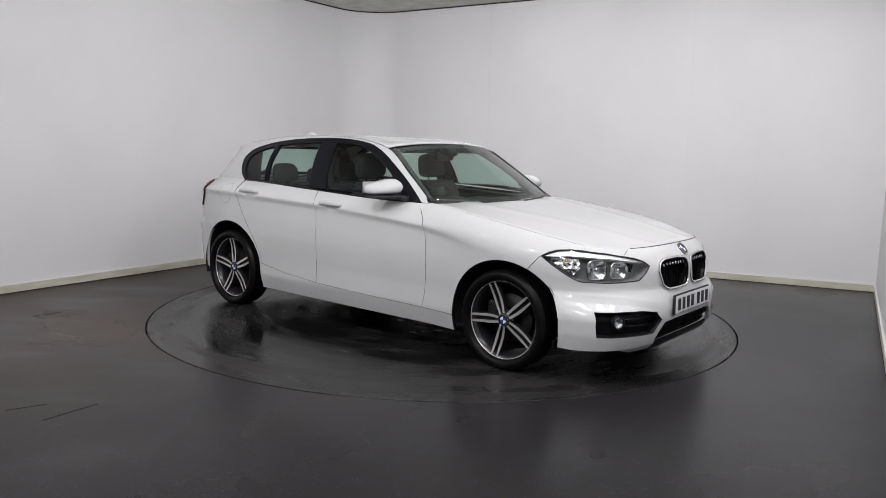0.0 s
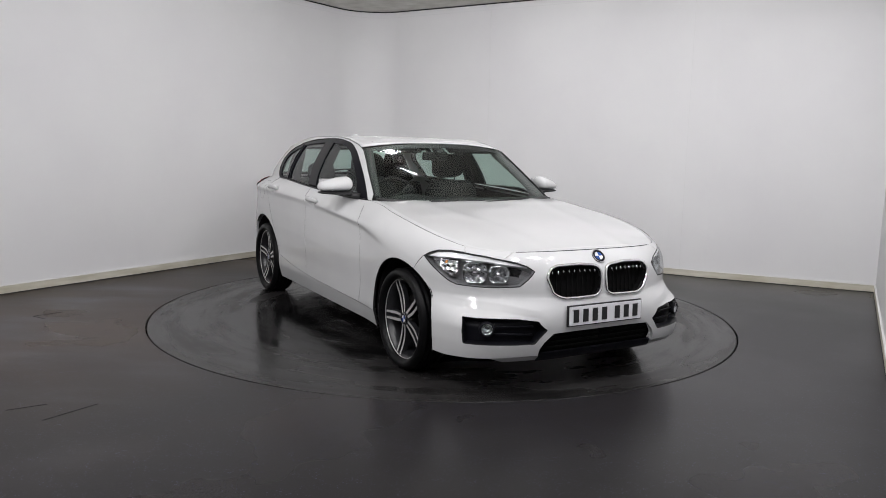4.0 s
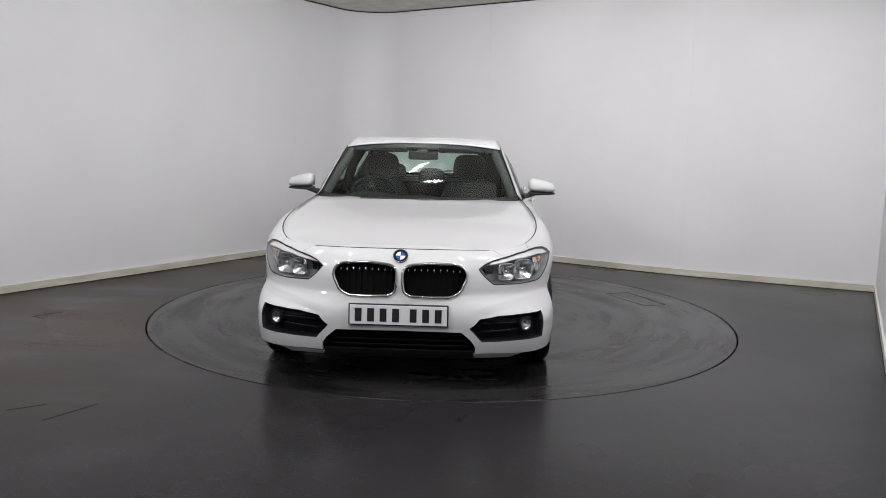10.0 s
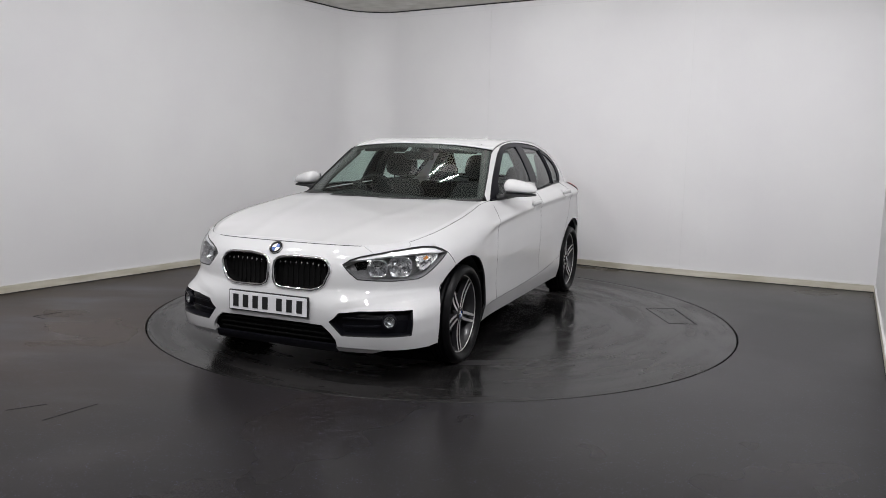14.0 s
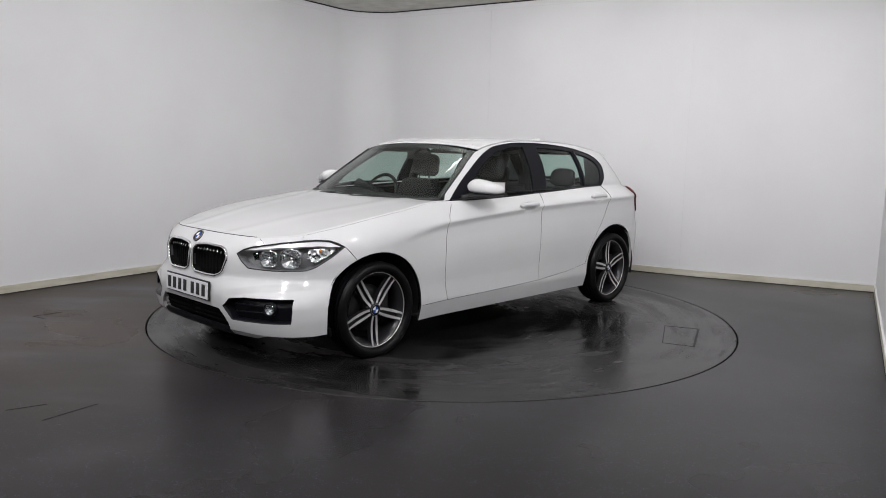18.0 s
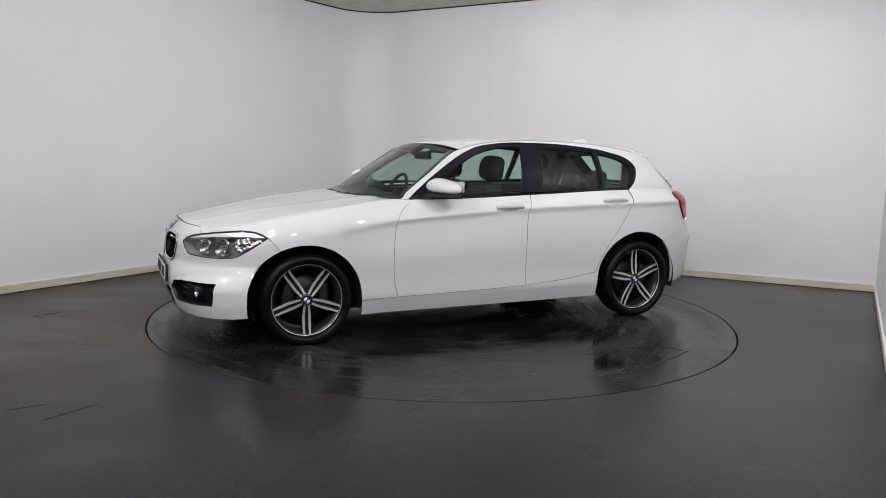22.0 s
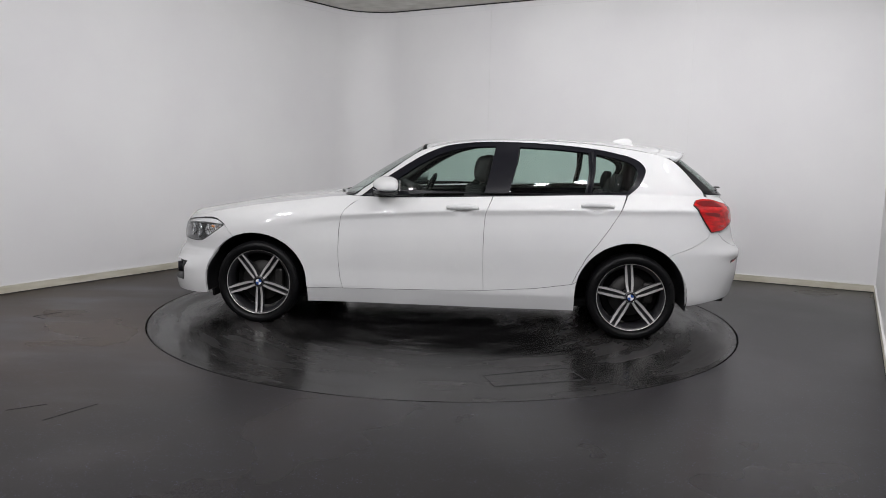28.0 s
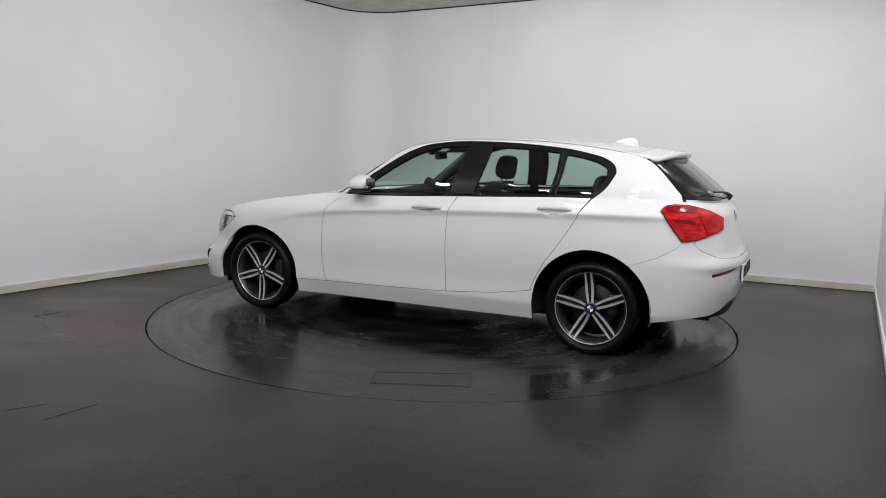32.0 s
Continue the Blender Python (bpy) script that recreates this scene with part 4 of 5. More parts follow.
for y in (0.44, 0.52):
    vs, fs = lathe([(0.030, -0.10), (0.034, -0.10), (0.036, -0.02), (0.036, 0.05), (0.031, 0.05), (0.031, -0.09)], (0, 0, 0), 28, True)
    mesh_part("exhaust_tip", [(-1.99 - yy * 0.9, y + x, 0.275 + z) for x, yy, z in vs], fs, STEEL, car, "dark round exhaust tip")

# ---------------------------------------------------------------- face of the car
def squared(a, b):
    """How far a circle's point moves out to lie on a rounded square."""
    q = math.hypot(a, b)
    if q < 1e-6:
        return 1.0
    return min(1.16, ((a / q) ** 4 + (b / q) ** 4) ** -0.25)


LIP_SHADE = material("shaded_lip_grey", (0.36, 0.36, 0.37), 0.4)
for side in (1, -1):
    # twin grille
    grille = tub("grille", KIDNEY, 0.05, DARK, car, "black kidney-shaped grille in a chrome ring", side=side, smooth=2)
    ring = [lay(q.x, float(qv(q.y)), 0.004, side)[0] for q in shrink(dense(KIDNEY, 0.012, 2), 0.002)]
    vs, fs = sweep(ring, 0.0095, 8, True, 0.9)
    mesh_part("chrome_ring", vs, fs, CHROME, grille, "bright chrome surround")
    for i in range(9):
        y = 0.045 + i * 0.0345
        lo = 0.522 if y < 0.25 else 0.522 + (y - 0.25) * 0.5
        hi = 0.678 if y < 0.28 else 0.672
        pts = []
        for k in range(9):
            z = hi - (hi - lo) * k / 8
            pts.append(lay(*YF(y, z), -0.045 + 0.016 * math.exp(-k / 1.0), side)[0])
        vs, fs = sweep(pts, 0.0036, 6)
        bar = mesh_part("grille_slat", vs, fs, DARK, grille)
        tip = [lay(*YF(y, z), -0.012, side)[0] for z in (hi - 0.004, hi - 0.016, hi - 0.026)]
        vs, fs = sweep(tip, [0.003, 0.0042, 0.002], 6)
        mesh_part("slat_tip", vs, fs, CHROME, grille, "chrome tip of a slat")
    # side intake with a fog lamp at its outer end
    fog = tub("fog_intake", FOG, 0.06, BLACK_GLOSS, car, "gloss black side intake in the bumper", side=side, smooth=3, start=0.017)
    c, n = lay(*YF(0.705, 0.364), -0.048, side)
    turn = Vector((1, 0, 0)).rotation_difference(Vector((1, 0.45 * side, 0))).to_matrix()
    vs, fs = lathe([(0.0, 0.0), (0.010, 0.002), (0.021, 0.010), (0.026, 0.024), (0.031, 0.026), (0.033, 0.0)], (0, 0, 0), 32)
    lampf = mesh_part("fog_lamp", [c + turn @ Vector((y, x, z)) for x, y, z in vs], fs, REFLECTOR, fog, "small round clear fog lamp")
    vs, fs = lathe([(0.031, 0.026), (0.034, 0.030), (0.039, 0.028), (0.041, 0.0)], (0, 0, 0), 32)
    mesh_part("lamp_bezel", [c + turn @ Vector((y, x, z)) for x, y, z in vs], fs, BLACK_GLOSS, fog)
    vs, fs = lathe([(0.0, 0.032), (0.015, 0.030), (0.030, 0.026)], (0, 0, 0), 28)
    mesh_part("fog_lens", [c + turn @ Vector((y, x, z)) for x, y, z in vs], fs, LENS, fog)
    for z in (0.325, 0.375):
        pts = [lay(*YF(y, z + (y - 0.45) * 0.05), -0.042, side)[0] for y in np.linspace(0.445, 0.66, 7)]
        vs, fs = sweep(pts, 0.005, 6)
        mesh_part("intake_slat", vs, fs, BLACK_GLOSS, fog)
    # headlight
    lampb = tub("headlight", HL, 0.085, HOUSING, car, "clear headlight with twin round reflectors", side=side)
    for y, z, r in ((0.705, 0.655, 0.052), (0.598, 0.655, 0.043)):
        c, n = lay(*YF(y, z), -0.072, side)
        turn = Vector((1, 0, 0)).rotation_difference(Vector((1, 0.55 * side, 0.03))).to_matrix()
        vs, fs = lathe([(0.0, 0.0), (r * 0.35, 0.004), (r * 0.75, 0.018), (r * 0.97, 0.036), (r * 1.06, 0.040), (r * 1.1, 0.026)], (0, 0, 0), 40)
        mesh_part("reflector_bowl", [c + turn @ Vector((yy, 1.12 * x * squared(x, zz), zz * squared(x, zz))) for x, yy, zz in vs], fs, REFLECTOR, lampb, "bright round reflector bowl")
        vs, fs = lathe([(0.0, 0.034), (0.010, 0.032), (0.014, 0.022), (0.012, 0.004)], (0, 0, 0), 16)
        mesh_part("bulb_cap", [c + turn @ Vector((yy, x, zz)) for x, yy, zz in vs], fs, CHROME, lampb)
        # crystal fins beside each bowl
        for k in (-1, 1):
            place = Matrix.Translation(c) @ turn.to_4x4() @ pose(0.034, (r + 0.004) * k * side, 0.004, 0, 0, 12 * k * side)
            part("crystal_block", box((0.018, 0.020, 0.034), place, 0.004), REFLECTOR, lampb)
    brow = [YF(0.452, 0.687), YF(0.50, 0.704), YF(0.558, 0.717), YF(0.63, 0.733), X(1.79, 0.744), X(1.72, 0.749), X(1.658, 0.743), X(1.60, 0.715), X(1.66, 0.716), X(1.72, 0.722), X(1.79, 0.720), YF(0.63, 0.712), YF(0.558, 0.700), YF(0.50, 0.692)]
    skin("light_brow", brow, BROW, lampb, (), "pale silver strip along the top", side=side, gap=0, rim=0.02, depth=0.010, res=0.02)
    c, n = lay(*X(1.715, 0.70), -0.035, side)
    vs, fs = lathe([(0.0, 0.014), (0.007, 0.011), (0.010, 0.0), (0.010, -0.02)], (0, 0, 0), 20)
    turn = Vector((0, 1, 0)).rotation_difference(Vector((0.6, side, 0))).to_matrix()
    mesh_part("indicator_bulb", [c + turn @ Vector((x, y, z)) for x, y, z in vs], fs, AMBER, lampb, "amber indicator bulb")
    patch = [X(1.625, 0.712), X(1.70, 0.715), X(1.775, 0.712), X(1.79, 0.65), X(1.76, 0.615), X(1.70, 0.645), X(1.65, 0.682)]
    skin("reflector_facets", patch, CRYSTAL, lampb, (), "faceted bright indicator reflector", side=side, gap=0, rim=0.01, depth=0.03, res=0.02)
    lens = skin("headlight_lens", HL, LENS, lampb, (), "clear curved lens", side=side, gap=0.002, rim=0)
    lens.visible_shadow = False
    vs, fs = sweep([lay(q.x, float(qv(q.y)), -0.002, side)[0] for q in shrink(dense(HL, 0.02), 0.001)], 0.0032, 6, True)
    mesh_part("lens_seal", vs, fs, SEAL, lampb)
    # blade along the bumper's foot; its grey paints the shade under the white lip
    blade = [YF(0.40, 0.203), YF(0.50, 0.205), YF(0.60, 0.206), YF(0.68, 0.203), YF(0.60, 0.176), YF(0.41, 0.176)]
    skin("front_splitter", blade, LIP_SHADE, car, (), "lower lip, greyed as the shaded underside of the white bumper", side=side, depth=0.012)

skin("lower_intake", [(S_FRONT, YF(0, 0.345)[1]), YF(0.34, 0.336), YF(0.385, 0.308), YF(0.428, 0.25), YF(0.42, 0.19), (S_FRONT, YF(0, 0.185)[1])], DARK, car, (), "black lower grille opening", whole=True, depth=0.045, gap=0, rim=0)
for z in (0.24, 0.272, 0.304):
    pts = [lay(*YF(abs(y), z), -0.03, 1 if y >= 0 else -1)[0] for y in np.linspace(-0.37, 0.37, 19)]
    vs, fs = sweep(pts, 0.006, 6)
    mesh_part("intake_slat", vs, fs, DARK, car)
skin("front_valance", [(S_FRONT, YF(0, 0.222)[1]), YF(0.40, 0.222), YF(0.41, 0.172), (S_FRONT, YF(0, 0.172)[1])], BLACK_GLOSS, car, (), "gloss black lower lip", whole=True, depth=0.008)
# number plate
bm = box((0.014, 0.53, 0.116), pose(2.142, 0, 0.425, 0, -2), 0.004)
plate = part("front_plate", bm, SEAL, car, "white number plate in a black holder")
part("plate_face", box((0.004, 0.515, 0.103), pose(2.151, 0, 0.425, 0, -2), 0.0015), PLATE, plate, "white plate face")
for i in range(7):
    y = 0.212 - i * 0.066 - (0.027 if i > 3 else 0)
    part("character_bar", box((0.003, 0.036, 0.070), pose(2.1542, -y, 0.425, 0, -2)), INK, plate)
for y in (-0.235, 0.235):
    vs, fs = lathe([(0.0, 0.0), (0.006, 0.0), (0.007, -0.003)], (0, 0, 0), 12)
    mesh_part("plate_screw", [(2.1545 + yy, y + x, 0.462 + z) for x, yy, z in vs], fs, PLATE, plate)


def badge(name, centre, normal, radius, parent, side=1):
    """A round badge: dark ring, blue and white quarters."""
    up = (Vector((0, 0, 1)) - normal * normal.z).normalized()
    turn = Matrix((normal.cross(up), normal, up)).transposed()
    centre = Vector(centre)
    vs, fs = lathe([(0.0, 0.0), (radius * 0.66, 0.0), (radius * 0.7, 0.003), (radius * 0.96, 0.003), (radius, 0.0), (radius, -0.006)], (0, 0, 0), 40)
    ob = mesh_part(name, [centre + turn @ Vector(v) for v in vs], fs, BLACK_GLOSS, parent, "round badge with blue and white quarters")
    for q in range(4):
        a0 = math.pi / 2 * q
        pts = [(0, 0.0015, 0)] + [(radius * 0.64 * math.cos(a0 + t), 0.0015, radius * 0.64 * math.sin(a0 + t)) for t in (math.pi / 2 * k / 8 for k in range(9))]
        mesh_part("badge_quarter", [centre + turn @ Vector(v) for v in pts], [(0, k, k + 1) for k in range(1, 9)], BLUE if q % 2 else PLATE, parent if parent is not car else ob, smooth=False)
    vs, fs = sweep([centre + turn @ Vector((radius * math.cos(t), 0.002, radius * math.sin(t))) for t in (2 * math.pi * k / 40 for k in range(40))], radius * 0.05, 6, True)
    mesh_part("badge_rim", vs, fs, CHROME, parent if parent is not car else ob)
    return ob


c, n = lay(*YF(0.0, 0.728), 0.004)
badge("rear_badge", (-2.104, 0.0, 0.885), Vector((-1, 0, 0.12)).normalized(), 0.036, car)
badge("bonnet_badge", c, Vector((n.x, 0, n.z)).normalized(), 0.040, car)


# ---------------------------------------------------------------- wheels
def wheel(x, y, side, offset):
    """Alloy wheel with five double spokes; the outer face looks along side."""
    out = side

    def turned(vs):
        return [(x + a * 0.975, y + b * out, 0.297 + c * 0.973) for a, b, c in vs]

    # barrel and lip
    vs, fs = lathe([(0.220, -0.16), (0.237, -0.155), (0.237, -0.145), (0.212, -0.12), (0.210, 0.02), (0.226, 0.05), (0.235, 0.058), (0.242, 0.062), (0.244, 0.056)], (0, 0, 0), 72)
    hub = mesh_part("wheel", turned(vs), fs, ALLOY_DARK, car, "large dark alloy wheel with machined double spokes")
    vs, fs = lathe([(0.2385, 0.0595), (0.2398, 0.0635), (0.2432, 0.0635), (0.2448, 0.058)], (0, 0, 0), 72)
    mesh_part("rim_lip", turned(vs), fs, ALLOY, hub, "bright machined rim edge")
    # tyre
    prof = [(0.241, 0.055), (0.245, 0.070), (0.254, 0.084), (0.266, 0.092), (0.279, 0.094), (0.292, 0.090), (0.303, 0.080), (0.309, 0.066)]
    for k in range(5):
        g = 0.058 - k * 0.029
        prof += [(0.3105, g + 0.006), (0.3105, g - 0.008), (0.304, g - 0.009), (0.304, g - 0.014)] if k < 4 else [(0.3105, g + 0.006), (0.309, g - 0.01)]
    prof += [(0.303, -0.085), (0.285, -0.098), (0.26, -0.098), (0.240, -0.08)]
    vs, fs = lathe(prof, (0, 0, 0), 96)
    flat = [(a, b, max(c, -0.303)) for a, b, c in vs]
    mesh_part("tyre", turned(flat), fs, RUBBER, hub, "black low-profile tyre")
    # spokes
    for k in range(5):
        base = radians(offset + 72 * k)
        for lean in (-1, 1):
            bm = bmesh.new()
            rings = []
            for i in range(9):
                t = i / 8
                r = 0.036 + (0.237 - 0.036) * t
                side_off = lean * (0.0125 + 0.0085 * math.sin(min(1, t * 2.2) * math.pi / 2) - 0.001 * t)
                w = 0.0074 + 0.0022 * math.sin(math.pi * t) - 0.0010 * t
                front = 0.050 - 0.010 * math.sin(math.pi * t) + 0.009 * t
                back = front - 0.030
                ring = []
                for du, dv in ((-w, front), (w, front), (w * 1.25, back), (-w * 1.25, back)):
                    a, b = r, side_off + du
                    ring.append(bm.verts.new((a * math.cos(base) - b * math.sin(base), dv, a * math.sin(base) + b * math.cos(base))))
                rings.append(ring)
            for i in range(8):
                for q in range(4):
                    bm.faces.new((rings[i][q], rings[i][(q + 1) % 4], rings[i + 1][(q + 1) % 4], rings[i + 1][q]))
            bm.faces.new(rings[0])
            bm.faces.new(rings[-1][::-1])
            bmesh.ops.transform(bm, matrix=Matrix.Translation((x, y, 0.296)) @ Matrix.Diagonal((0.975, out, 0.973, 1)), verts=bm.verts)
            sp = part("spoke", bm, ALLOY_DARK, hub, "spoke with machined bright face")
            sp.data.materials.append(ALLOY)
            for f in sp.data.polygons:
                if f.normal.y * out > 0.8:
                    f.material_index = 1
        # dark web between the pair
        bm = bmesh.new()
        pts = [(0.05, -0.012), (0.225, -0.022), (0.225, 0.022), (0.05, 0.012)]
        fr = [bm.verts.new((a * math.cos(base) - b * math.sin(base), 0.022, a * math.sin(base) + b * math.cos(base))) for a, b in pts]
        bk = [bm.verts.new((a * math.cos(base) - b * math.sin(base), 0.008, a * math.sin(base) + b * math.cos(base))) for a, b in pts]
        bm.faces.new(fr)
        bm.faces.new(bk[::-1])
        for q in range(4):
            bm.faces.new((fr[q], fr[(q + 1) % 4], bk[(q + 1) % 4], bk[q]))
        bmesh.ops.transform(bm, matrix=Matrix.Translation((x, y, 0.296)) @ Matrix.Diagonal((0.975, out, 0.973, 1)), verts=bm.verts)
        part("spoke_web", bm, ALLOY_DARK, hub)
        bolt = base + radians(36)
        vs, fs = lathe([(0.0, 0.040), (0.007, 0.040), (0.009, 0.034), (0.009, 0.02)], (0.056 * math.cos(bolt), 0, 0.056 * math.sin(bolt)), 10)
        mesh_part("wheel_bolt", turned(vs), fs, STEEL, hub)
    vs, fs = lathe([(0.030, 0.053), (0.039, 0.053), (0.046, 0.046), (0.058, 0.032), (0.060, 0.0)], (0, 0, 0), 40)
    ob = mesh_part("hub_centre", turned(vs), fs, ALLOY_DARK, hub)
    badge("hub_cap", (x, y + 0.056 * out, 0.296), Vector((0, out, 0)), 0.034, hub)
    # brake
    vs, fs = lathe([(0.06, -0.03), (0.15, -0.03), (0.152, -0.034), (0.152, -0.05), (0.06, -0.05)], (0, 0, 0), 48)
    mesh_part("brake_disc", turned(vs), fs, STEEL, hub, "steel brake disc")
    bm = box((0.075, 0.06, 0.15), pose(x - 0.125, y - 0.03 * out, 0.32), 0.02)
    part("brake_caliper", bm, STEEL, hub)
    vs, fs = lathe([(0.0, -0.06), (0.20, -0.06)], (0, 0, 0), 40)
    mesh_part("brake_shield", turned(vs), fs, DARK, hub)


wheel(1.331, 0.778, 1, 54)
wheel(1.331, -0.778, -1, 112)
wheel(-1.343, 0.775, 1, 84)
wheel(-1.343, -0.775, -1, 95)

# ---------------------------------------------------------------- mirrors, handles, trims
ROOF_JOINT = material("roof_joint", (0.5, 0.5, 0.5), 0.5)
for side in (1, -1):
    # door mirror: a wedge-shaped shell over a flat black foot
    def mirror_shell(low, high, name, mat, parent, label, grow=0.0):
        """A loft outwards from the door; low and high give its under and upper edge at its inner and outer end."""
        verts, faces, ring = [], [], 28
        cuts = [0.0, 0.02, 0.06, 0.14, 0.28, 0.45, 0.62, 0.78, 0.88, 0.95, 0.985, 1.0]
        for a in cuts:
            round_off = (1 - abs(2 * a - 1) ** 7) ** 0.5 * 0.96 + 0.04
            z0, z1 = low[0] + (low[1] - low[0]) * a, high[0] + (high[1] - high[0]) * a**1.4
            mid, half = (z0 + z1) / 2, (z1 - z0) / 2 * round_off
            depth = (0.094 - 0.030 * a**2 + grow) * round_off
            for k in range(ring):
                t = 2 * math.pi * k / ring
                ca, sa = math.cos(t), math.sin(t)
                px = math.copysign(abs(ca) ** 0.75, ca) * depth * (1 - (0.42 if ca > 0 else 0.06) * max(0.0, sa))
                verts.append((0.412 - 0.062 * a + px, (0.792 + 0.208 * a) * side, mid + math.copysign(abs(sa) ** 0.7, sa) * half))
        for i in range(len(cuts) - 1):
            for k in range(ring):
                n = (k + 1) % ring
                faces.append((i * ring + k, i * ring + n, (i + 1) * ring + n, (i + 1) * ring + k)[::side])
        faces += [tuple(range(ring))[::-side], tuple((len(cuts) - 1) * ring + k for k in range(ring))[::side]]
        return mesh_part(name, verts, faces, mat, parent, label)

    mirror = mirror_shell((0.996, 0.988), (1.098, 1.052), "door_mirror", PAINT, car, "white door mirror shell with a black base")
    mirror_shell((0.966, 0.972), (0.999, 0.990), "mirror_base", BLACK, mirror, "black plastic lower shell", -0.004)
    vs, fs = sweep([(0.47, 0.745 * side, 0.960), (0.45, 0.78 * side, 0.966), (0.43, 0.83 * side, 0.976)], [0.040, 0.036, 0.030], 10, False, 0.5)
    mesh_part("mirror_foot", vs, fs, BLACK, mirror)
    pts = [(0.412 - 0.062 * a + 0.094 - 0.030 * a**2 - 0.012 * a**6, (0.792 + 0.208 * a) * side, 1.003 - 0.004 * a) for a in np.linspace(0.25, 0.93, 12)]
    vs, fs = sweep(pts, 0.0045, 6)
    mesh_part("mirror_indicator", vs, fs, LENS, mirror, "clear indicator strip")
    part("mirror_glass", box((0.006, 0.16, 0.075), pose(0.288, 0.89 * side, 1.034, 0, 0, 10 * side), 0.002), CHROME, mirror, "mirror glass")
    # handles: bowed grip over a shallow dish
    for s, v in HANDLES:
        pts = []
        for t in np.linspace(-1, 1, 15):
            p, n = lay(s - t * 0.112, v, 0.024 - 0.019 * abs(t) ** 4, side)
            pts.append(p + Vector((0, 0, -0.004 * t)))
        vs, fs = sweep(pts, [0.007 + 0.0055 * (1 - abs(t) ** 3) for t in np.linspace(-1, 1, 15)], 12, False, 1.5)
        mesh_part("door_handle", vs, fs, PAINT, car, "white bar door handle")
    # waist trim in black under the windows
    pts = [lay(x, 2.0, 0.001, side)[0] for x in np.linspace(0.585, -1.30, 50)]
    vs, fs = sweep(pts, 0.0055, 6)
    mesh_part("waist_trim", vs, fs, BLACK_GLOSS, car, "black waistline strip")
    # roof joint strips
    pts = [Vector(roof(side * 1.0, v)) + Vector((0, 0, 0.001)) for v in np.linspace(0.03, 0.93, 40)]
    vs, fs = sweep(pts, 0.002, 6)
    mesh_part("roof_joint", vs, fs, ROOF_JOINT, car)
    # windscreen seals
    pts = [Vector(screen(side * 0.995, v)) + Vector((0.003, 0, 0.003)) for v in np.linspace(0.0, 0.98, 24)]
    vs, fs = sweep(pts, 0.0035, 6)
    mesh_part("windscreen_seal", vs, fs, SEAL, car)
    # quarter glass divider
    pts = [lay(*X(x, z), 0.0, side)[0] for x, z in ((-1.026, 1.008), (-1.048, 1.10), (-1.056, 1.20), (-1.052, 1.296))]
    vs, fs = sweep(pts, 0.011, 8, False, 0.5)
    mesh_part("window_divider", vs, fs, BLACK_GLOSS, car)
# fuel flap
flap = [X(-1.40 + 0.085 * math.cos(t) * (1 if abs(math.cos(t)) < 0.9 else 0.97), 0.895 + 0.078 * math.sin(t)) for t in (2 * math.pi * k / 28 for k in range(28))]
vs, fs = sweep([lay(s, v, 0.0, -1)[0] for s, v in flap], 0.0009, 5, True)
mesh_part("fuel_flap_joint", vs, fs, SEAL, car)
# top of the windscreen: dark band and rain sensor, foot: cowl and wipers
sheet("screen_band", lambda s, v: screen(s, v) - np.array([0.004, 0, 0.004]), (-0.985, 0.985), (0.925, 1.0), 31, 4, BLACK, "black band along the glass edge", 0)
sheet("screen_band", lambda s, v: screen(s, v) - np.array([0.004, 0, 0.004]), (-0.985, 0.985), (0.0, 0.045), 31, 4, BLACK, "", 0)
for s0, s1 in ((-0.99, -0.955), (0.955, 0.99)):
    sheet("screen_band", lambda s, v: screen(s, v) - np.array([0.004, 0, 0.004]), (s0, s1), (0.0, 0.985), 4, 24, BLACK, "", 0)
cowl = sheet("wiper_cowl", lambda s, v: screen(s, 0.0) + np.array([0.045 * v, 0, 0.004 - 0.014 * v]), (-0.99, 0.99), (0.0, 1.0), 31, 4, BLACK, "black plastic wiper cowl", 0.01)
for a, b in ((-0.55, 0.02), (0.0, 0.62)):
    pts = [Vector(screen(s, -0.012 + 0.022 * abs(s - a))) + Vector((0.014, 0, 0.010)) for s in np.linspace(a, b, 10)]
    vs, fs = sweep(pts, [0.006] * 10, 6)
    wiper = mesh_part("wiper", vs, fs, BLACK, car, "black windscreen wiper")
    pts = [Vector(screen(a, -0.03)) + Vector((0.03, 0, 0.006)), Vector(screen((a + b) / 2, -0.005)) + Vector((0.018, 0, 0.014))]
    vs, fs = sweep(pts, [0.012, 0.007], 8)
    mesh_part("wiper_arm", vs, fs, BLACK, wiper)
# aerial fin
bm = bmesh.new()
bmesh.ops.create_uvsphere(bm, u_segments=24, v_segments=16, radius=1.0)
for q in bm.verts:
    a, b, c = q.co
    t = (1 - a) / 2
    q.co = (a * 0.085, b * 0.030 * (0.35 + 0.65 * (1 - max(0, c))), max(c, -0.1) * 0.055 * (0.25 + 0.85 * t ** 0.8))
bmesh.ops.transform(bm, matrix=pose(-1.33, 0, 1.361, 0, -7), verts=bm.verts)
part("aerial_fin", bm, PAINT, car, "white shark-fin aerial on the roof", smooth=True)

